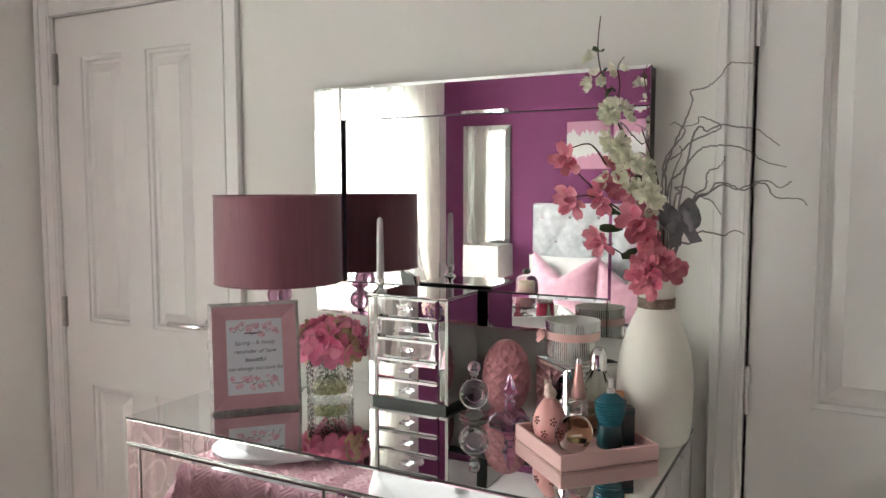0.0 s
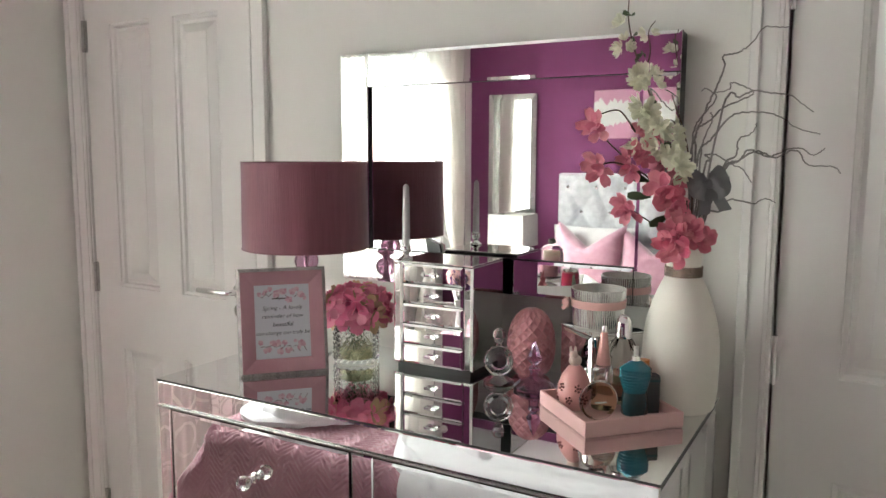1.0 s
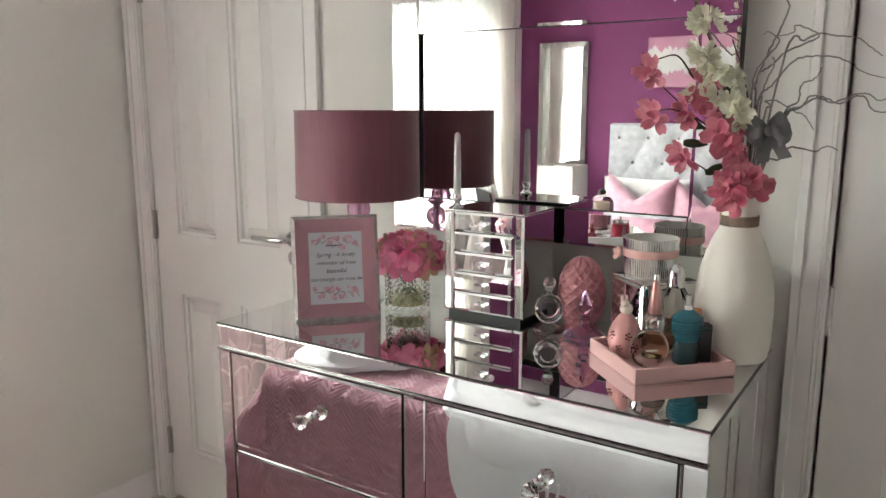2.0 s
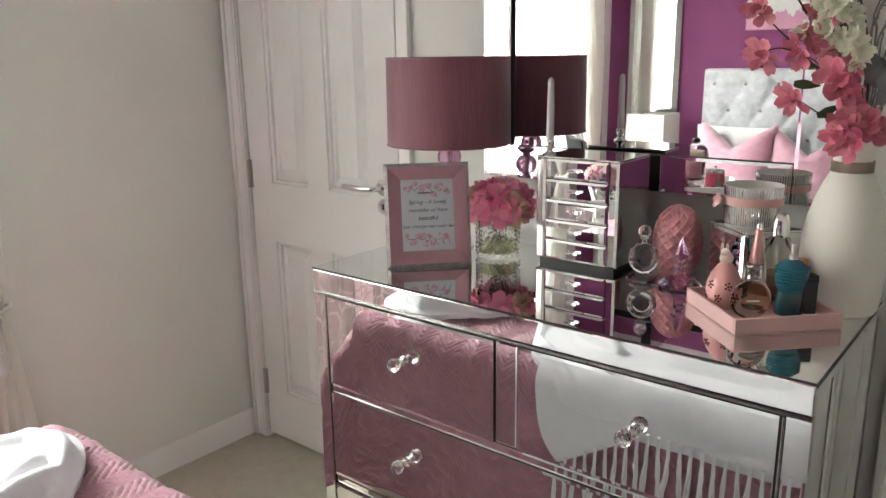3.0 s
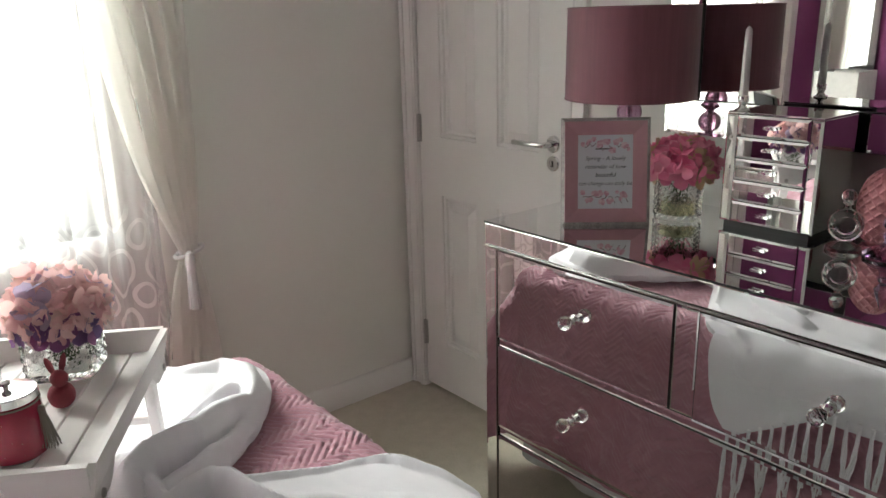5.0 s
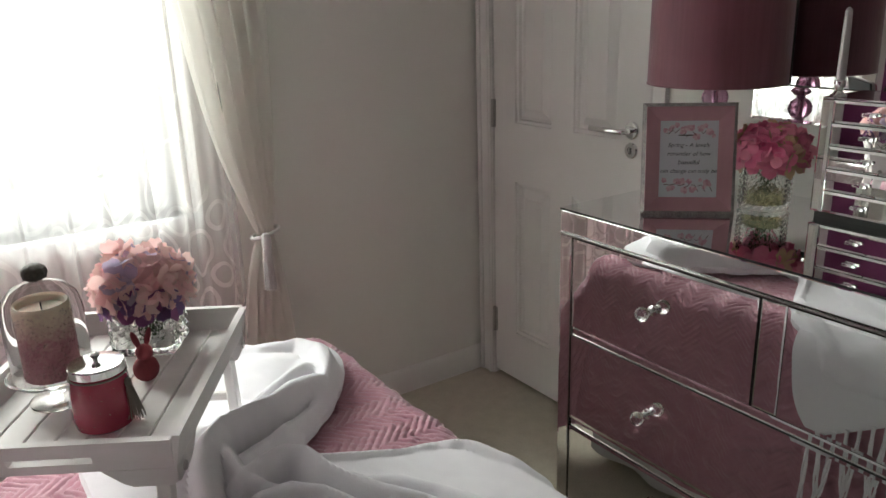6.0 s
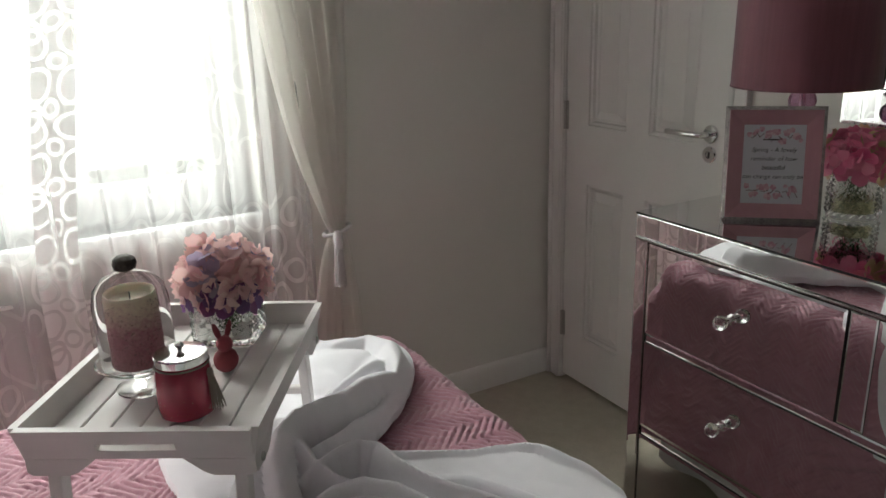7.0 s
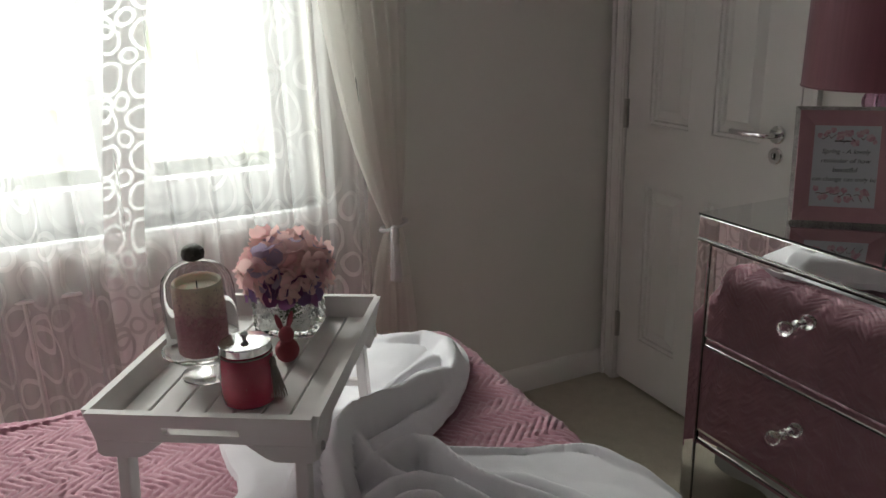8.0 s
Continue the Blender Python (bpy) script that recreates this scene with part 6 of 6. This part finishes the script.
for off, z, nr in ((-0.115, 1.71, 0.04), (-0.11, 1.67, 0.05), (-0.095, 1.62, 0.05), (-0.07, 1.55, 0.06), (-0.04, 1.47, 0.06), (-0.09, 1.64, 0.03), (-0.06, 1.60, 0.02)):
    for k in range(4):
        d = Vector((rnd.uniform(-1, 1), rnd.uniform(-1, 0.2), rnd.uniform(-1, 0.6))).normalized()
        petal(b, Matrix.Translation(spot(off, z, nr)) @ turn_to(d) @ Matrix.Rotation(radians(-90), 4, "Y"), rnd.uniform(0.012, 0.02), 0.006, 0.2)
tagged(part("sepals", b, LEAF, FL, "small green sepals"), kind="stuff")
for off, z, nr, sz, d in ((-0.178, 1.505, 0.055, 0.033, (-0.3, -0.9, 0.3)), (-0.168, 1.428, 0.065, 0.036, (-0.2, -0.9, -0.2)), (-0.108, 1.43, 0.06, 0.032, (-0.6, -0.8, 0)), (-0.09, 1.452, 0.06, 0.026, (0.2, -0.9, 0.2)), (-0.112, 1.352, 0.075, 0.034, (-0.4, -0.9, -0.3)),
                          (-0.045, 1.385, 0.07, 0.040, (-0.2, -1, 0.1)), (-0.03, 1.36, 0.075, 0.036, (0.4, -0.9, 0.1)), (-0.085, 1.497, 0.02, 0.026, (-0.2, -0.8, 0.3)), (-0.025, 1.405, 0.05, 0.030, (0.3, -0.8, 0.4))):
    b = bmesh.new()
    c = spot(off, z, nr)
    bloom(b, c, d, sz * 0.92, 5, 0.4, wide=0.72)
    bloom(b, c + Vector((0.010, -0.004, -0.014)), (d[0] + 0.4, d[1], d[2] - 0.5), sz * 0.75, 4, 0.45, wide=0.8)
    bloom(b, c + Vector(d).normalized() * 0.004, d, sz * 0.6, 3, 0.5, wide=0.9)
    part("pink_orchid", b, ROSE_PETAL, FL, "rose pink silk orchid")
b = bmesh.new()
for k, (off, z, nr) in enumerate(((-0.02, 1.295, 0.06), (0.012, 1.30, 0.055), (-0.035, 1.275, 0.07), (0.035, 1.285, 0.045), (-0.01, 1.262, 0.085), (0.0, 1.315, 0.03))):
    d = Vector((off * 9, -1, 0.5 - k * 0.08))
    bloom(b, spot(off * 0.8, z, nr), d, 0.031, 5, 0.55, wide=0.75)
    bloom(b, spot(off, z + 0.004, nr + 0.006), d, 0.022, 4, 0.5)
part("peony", b, ROSE_PETAL, FL, "large pink silk bloom at the vase's mouth")
b = bmesh.new()
for off, z, nr, d in ((-0.07, 1.395, 0.05, (-1, -0.4, 0.3)), (-0.065, 1.365, 0.06, (-1, -0.6, 0.1)), (-0.03, 1.33, 0.05, (-0.6, -0.7, -0.4)), (0.0, 1.335, 0.05, (0.3, -0.8, 0.5))):
    petal(b, Matrix.Translation(spot(off, z, nr)) @ turn_to(d) @ Matrix.Rotation(radians(-90), 4, "Y"), 0.045, 0.017, 0.12)
part("leaves", b, LEAF, FL, "dark green leaves")
# silver twigs
tw = random.Random(11)
HIGH_CURLS = (((0.003, 1.431), (0.02, 1.512), (0.043, 1.567), (0.058, 1.609), (0.055, 1.631), (0.081, 1.636), (0.104, 1.653), (0.121, 1.677), (0.143, 1.677), (0.166, 1.675)),
         ((0.006, 1.431), (0.008, 1.493), (0.025, 1.524), (0.046, 1.555), (0.027, 1.572), (0.019, 1.568)),
         ((0.012, 1.437), (0.014, 1.493), (0.037, 1.511), (0.06, 1.536), (0.095, 1.551), (0.112, 1.562), (0.095, 1.574), (0.071, 1.582), (0.069, 1.57), (0.043, 1.564)))
LONG_CURLS = (((0.06, 1.536), (0.087, 1.554), (0.112, 1.565), (0.141, 1.56), (0.175, 1.555), (0.195, 1.539), (0.214, 1.524)),
         ((0.016, 1.434), (0.038, 1.474), (0.073, 1.518), (0.101, 1.526), (0.137, 1.524), (0.166, 1.513), (0.188, 1.496), (0.228, 1.484)),
         ((0.063, 1.409), (0.093, 1.437), (0.11, 1.456), (0.144, 1.443), (0.179, 1.458), (0.2, 1.458), (0.218, 1.446), (0.237, 1.458)),
         ((0.058, 1.406), (0.09, 1.434), (0.122, 1.453), (0.156, 1.442), (0.189, 1.455), (0.213, 1.428), (0.252, 1.426), (0.265, 1.414)))
LOW_CURLS = (((0.058, 1.412), (0.087, 1.446), (0.089, 1.474), (0.114, 1.489), (0.12, 1.507)),
         ((0.036, 1.333), (0.059, 1.337), (0.077, 1.361), (0.107, 1.357), (0.124, 1.354), (0.139, 1.363), (0.161, 1.357)),
         ((0.028, 1.411), (0.039, 1.437), (0.03, 1.446), (0.051, 1.446), (0.075, 1.43), (0.099, 1.419), (0.117, 1.394)),
         ((-0.039, 1.412), (-0.046, 1.487), (-0.076, 1.573), (-0.054, 1.55), (-0.032, 1.531), (-0.025, 1.556), (-0.048, 1.572)),
         ((0.022, 1.437), (0.027, 1.474), (0.04, 1.511), (0.037, 1.527)))
for ends in HIGH_CURLS + LONG_CURLS + LOW_CURLS:
    pts = [spot(0.012, 1.235)] + [spot(o, z, 0.03 + 0.02 * math.sin(9 * o + z * 7)) for o, z in ends]
    line = [p + Vector((tw.uniform(-1, 1), tw.uniform(-1, 1), tw.uniform(-1, 1))) * 0.0012 for p in curve(pts, 8)]
    part("silver_twig", tube(line, 0.0023, 5, taper=0.45), SILVER_TWIG, FL, "curly glitter-dusted silver twig")


def bow():
    b = bmesh.new()
    for s in (-1, 1):
        g = []
        for i in range(11):
            t = i / 10
            row = []
            for j in range(7):
                w = j / 6 - 0.5
                r = math.sin(math.pi * min(1, t * 1.02)) ** 0.7
                row.append(b.verts.new((s * 0.038 * t, -0.012 * math.sin(math.pi * t) - 0.004 * math.cos(9 * w + 3 * t), w * (0.014 + 0.052 * r) + 0.004 * math.sin(7 * t + 5 * w) - 0.004 * s * t)))
            g.append(row)
        for p, q in zip(g, g[1:]):
            for j in range(6):
                b.faces.new((p[j], p[j + 1], q[j + 1], q[j]))
    ball(0.009, (0, -0.006, 0), 14, 10, (0.9, 0.8, 1.1), b)
    for s in (-1, 1):
        g = [[b.verts.new((s * (0.004 + 0.016 * t) + w * 0.022, -0.004 - 0.004 * math.sin(5 * t), -0.006 - 0.05 * t)) for w in (-0.5, 0, 0.5)] for t in (0, 0.33, 0.66, 1)]
        for p, q in zip(g, g[1:]):
            for j in range(2):
                b.faces.new((p[j], p[j + 1], q[j + 1], q[j]))
    return b


b = bow()
b.transform(Matrix.Translation(spot(0.038, 1.392, 0.06)) @ Matrix.Rotation(radians(12), 4, "Z") @ Matrix.Rotation(radians(-14), 4, "Y"))
part("bow", b, RIBBON, FL, "grey satin ribbon bow")

# ---- the plum wall, seen in the mirror ----
nm = thing("narrow_mirror", "tall narrow wall mirror hung on the plum wall", "mirror", (-2.045, YS, 0), 180)
part("backing", box(-0.165, 0.165, -0.018, -0.0005, 0.90, 1.84), EDGE, nm)
part("pane", bevelled_pane(-0.167, 0.167, 0.898, 1.842, -0.026, 0.006, 0.035), MIRROR, nm, "", False)


def canvas_material():
    m = material("pink_canvas", (0.55, 0.25, 0.36), (0.62, 0.36, 0.45), 6, 0.8, bump=0.3, stretch=(1, 1, 0.3))
    nt = m.node_tree
    p = nt.nodes["Principled BSDF"]
    src = p.inputs["Base Color"].links[0].from_socket
    co = nt.nodes.new("ShaderNodeTexCoord")
    sp = nt.nodes.new("ShaderNodeSeparateXYZ")
    nt.links.new(co.outputs["Object"], sp.inputs[0])
    nz = node(nt, "ShaderNodeTexNoise", Scale=26.0, Detail=6.0)
    mp = nt.nodes.new("ShaderNodeMapping")
    mp.inputs["Scale"].default_value = (1.6, 1, 0.25)
    nt.links.new(co.outputs["Object"], mp.inputs[0])
    nt.links.new(mp.outputs[0], nz.inputs["Vector"])
    ad = nt.nodes.new("ShaderNodeMath")
    ad.operation = "MULTIPLY_ADD"
    ad.inputs[1].default_value = 0.14
    nt.links.new(nz.outputs[0], ad.inputs[0])
    nt.links.new(sp.outputs["Z"], ad.inputs[2])
    cp = nt.nodes.new("ShaderNodeMath")
    cp.operation = "COMPARE"
    cp.inputs[1].default_value, cp.inputs[2].default_value = 1.775, 0.065
    nt.links.new(ad.outputs[0], cp.inputs[0])
    mx = nt.nodes.new("ShaderNodeMix")
    mx.data_type = "RGBA"
    mx.inputs["B"].default_value = (0.68, 0.68, 0.66, 1)
    nt.links.new(cp.outputs[0], mx.inputs["Factor"])
    nt.links.new(src, mx.inputs["A"])
    nt.links.new(mx.outputs["Result"], p.inputs["Base Color"])
    return m


art = thing("canvas_picture", "pink canvas painting with a silver glitter band", "picture", (-1.13, YS, 0))
part("canvas", box(-0.37, 0.37, 0.0005, 0.03, 1.555, 1.845, 0.003), canvas_material(), art)
part("stretcher", box(-0.36, 0.36, 0.0004, 0.01, 1.565, 1.835), TRAY_PAINT, art)

# bedside table and lamp
bt = thing("bedside_table", "mirrored bedside table beside the bed", "bedside table", (-2.06, -1.02, 0))
part("carcass", box(-0.215, 0.215, -0.20, 0.20, 0.02, 0.60), EDGE, bt)
part("top_pane", box(-0.225, 0.225, -0.205, 0.205, 0.6005, 0.615, 0.002), MIRROR, bt, "mirror top", False)
for za, zb in ((0.06, 0.32), (0.335, 0.595)):
    b = bevelled_pane(-0.21, 0.21, za, zb, -0.206, 0.004, 0.012)
    b.transform(Matrix.Rotation(math.pi, 4, "Z"))
    d = part("drawer_front", b, MIRROR, bt, "", False)
    part("knob", ball(0.015, (0, 0.222, (za + zb) / 2), 12, 8), CRYSTAL, d)
bl = thing("bedside_lamp", "bedside lamp with a square cream shade", "lamp", (-1.935, -1.02, 0.6152))
part("base", box(-0.055, 0.055, -0.055, 0.055, 0, 0.02, 0.004), CHROME, bl)
part("stem", lathe([(0, 0.02), (0.02, 0.02), (0.012, 0.06), (0.03, 0.12), (0.03, 0.18), (0.01, 0.25), (0.008, 0.30), (0, 0.30)], 24), CRYSTAL, bl, "glass lamp stem")
b = bmesh.new()
rings = [[b.verts.new((sx * w, sy * w, z)) for sx, sy in ((-1, -1), (1, -1), (1, 1), (-1, 1))] for w, z in ((0.119, 0.275), (0.116, 0.475), (0.112, 0.475), (0.115, 0.275))]
for p, q in zip(rings, rings[1:] + rings[:1]):
    for i in range(4):
        b.faces.new((p[i], p[(i + 1) % 4], q[(i + 1) % 4], q[i]))
part("shade", b, CREAM_SHADE, bl, "square cream fabric shade", False)


def pillow(x, y, w, h, tilt, rz, mat, label, d=0.075, name="cushion"):
    """A plump square cushion that leans back on the headboard."""
    def side(sgn):
        def fn(u, v):
            a, c = 2 * u - 1, 2 * v - 1
            puff = (max(0, 1 - abs(a) ** 3.2) * max(0, 1 - abs(c) ** 3.2)) ** 0.55
            pin = 1 - 0.07 * (1 - a * a) * abs(c) ** 2 - 0.07 * (1 - c * c) * abs(a) ** 2
            wr = 0.006 * noise.noise((a * 4, c * 4, x * 5)) * puff
            return (a * w / 2 * (1 - 0.06 * (1 - c * c)), sgn * (d * puff + wr), h / 2 * c * (1 - 0.06 * (1 - a * a)) + h / 2 - (0.36 * h * max(0, c) * (1 - abs(a)) ** 1.2 if name == "cushion" else 0))
        return fn
    b = sheet(side(1), 22, 22)
    k = sheet(side(-1), 22, 22)
    merge(b, k)
    bmesh.ops.remove_doubles(b, verts=b.verts[:], dist=0.0015)
    e = thing(name, label, "cushion" if name == "cushion" else "pillow", (x, y, BZ + 0.002), rz, "bed pillows")
    b.transform(Matrix.Rotation(radians(tilt), 4, "X"))
    part("cover", b, mat, e)
    return e


pillow(-1.44, -1.03, 0.52, 0.36, 14, 0, LINEN, "plump white bed pillow against the headboard", 0.07, "pillow")
pillow(-0.62, -1.03, 0.52, 0.36, 14, 0, LINEN, "plump white bed pillow against the headboard", 0.07, "pillow")
pillow(-1.42, -0.86, 0.44, 0.40, 16, 6, CUSHION, "pink velvet cushion with a dented top")
pillow(-1.02, -0.87, 0.40, 0.38, 16, -4, CUSHION, "pink velvet cushion leaning on a pillow")
pillow(-0.55, -0.88, 0.44, 0.40, 16, -8, CUSHION, "pink velvet cushion at the bed's far side")
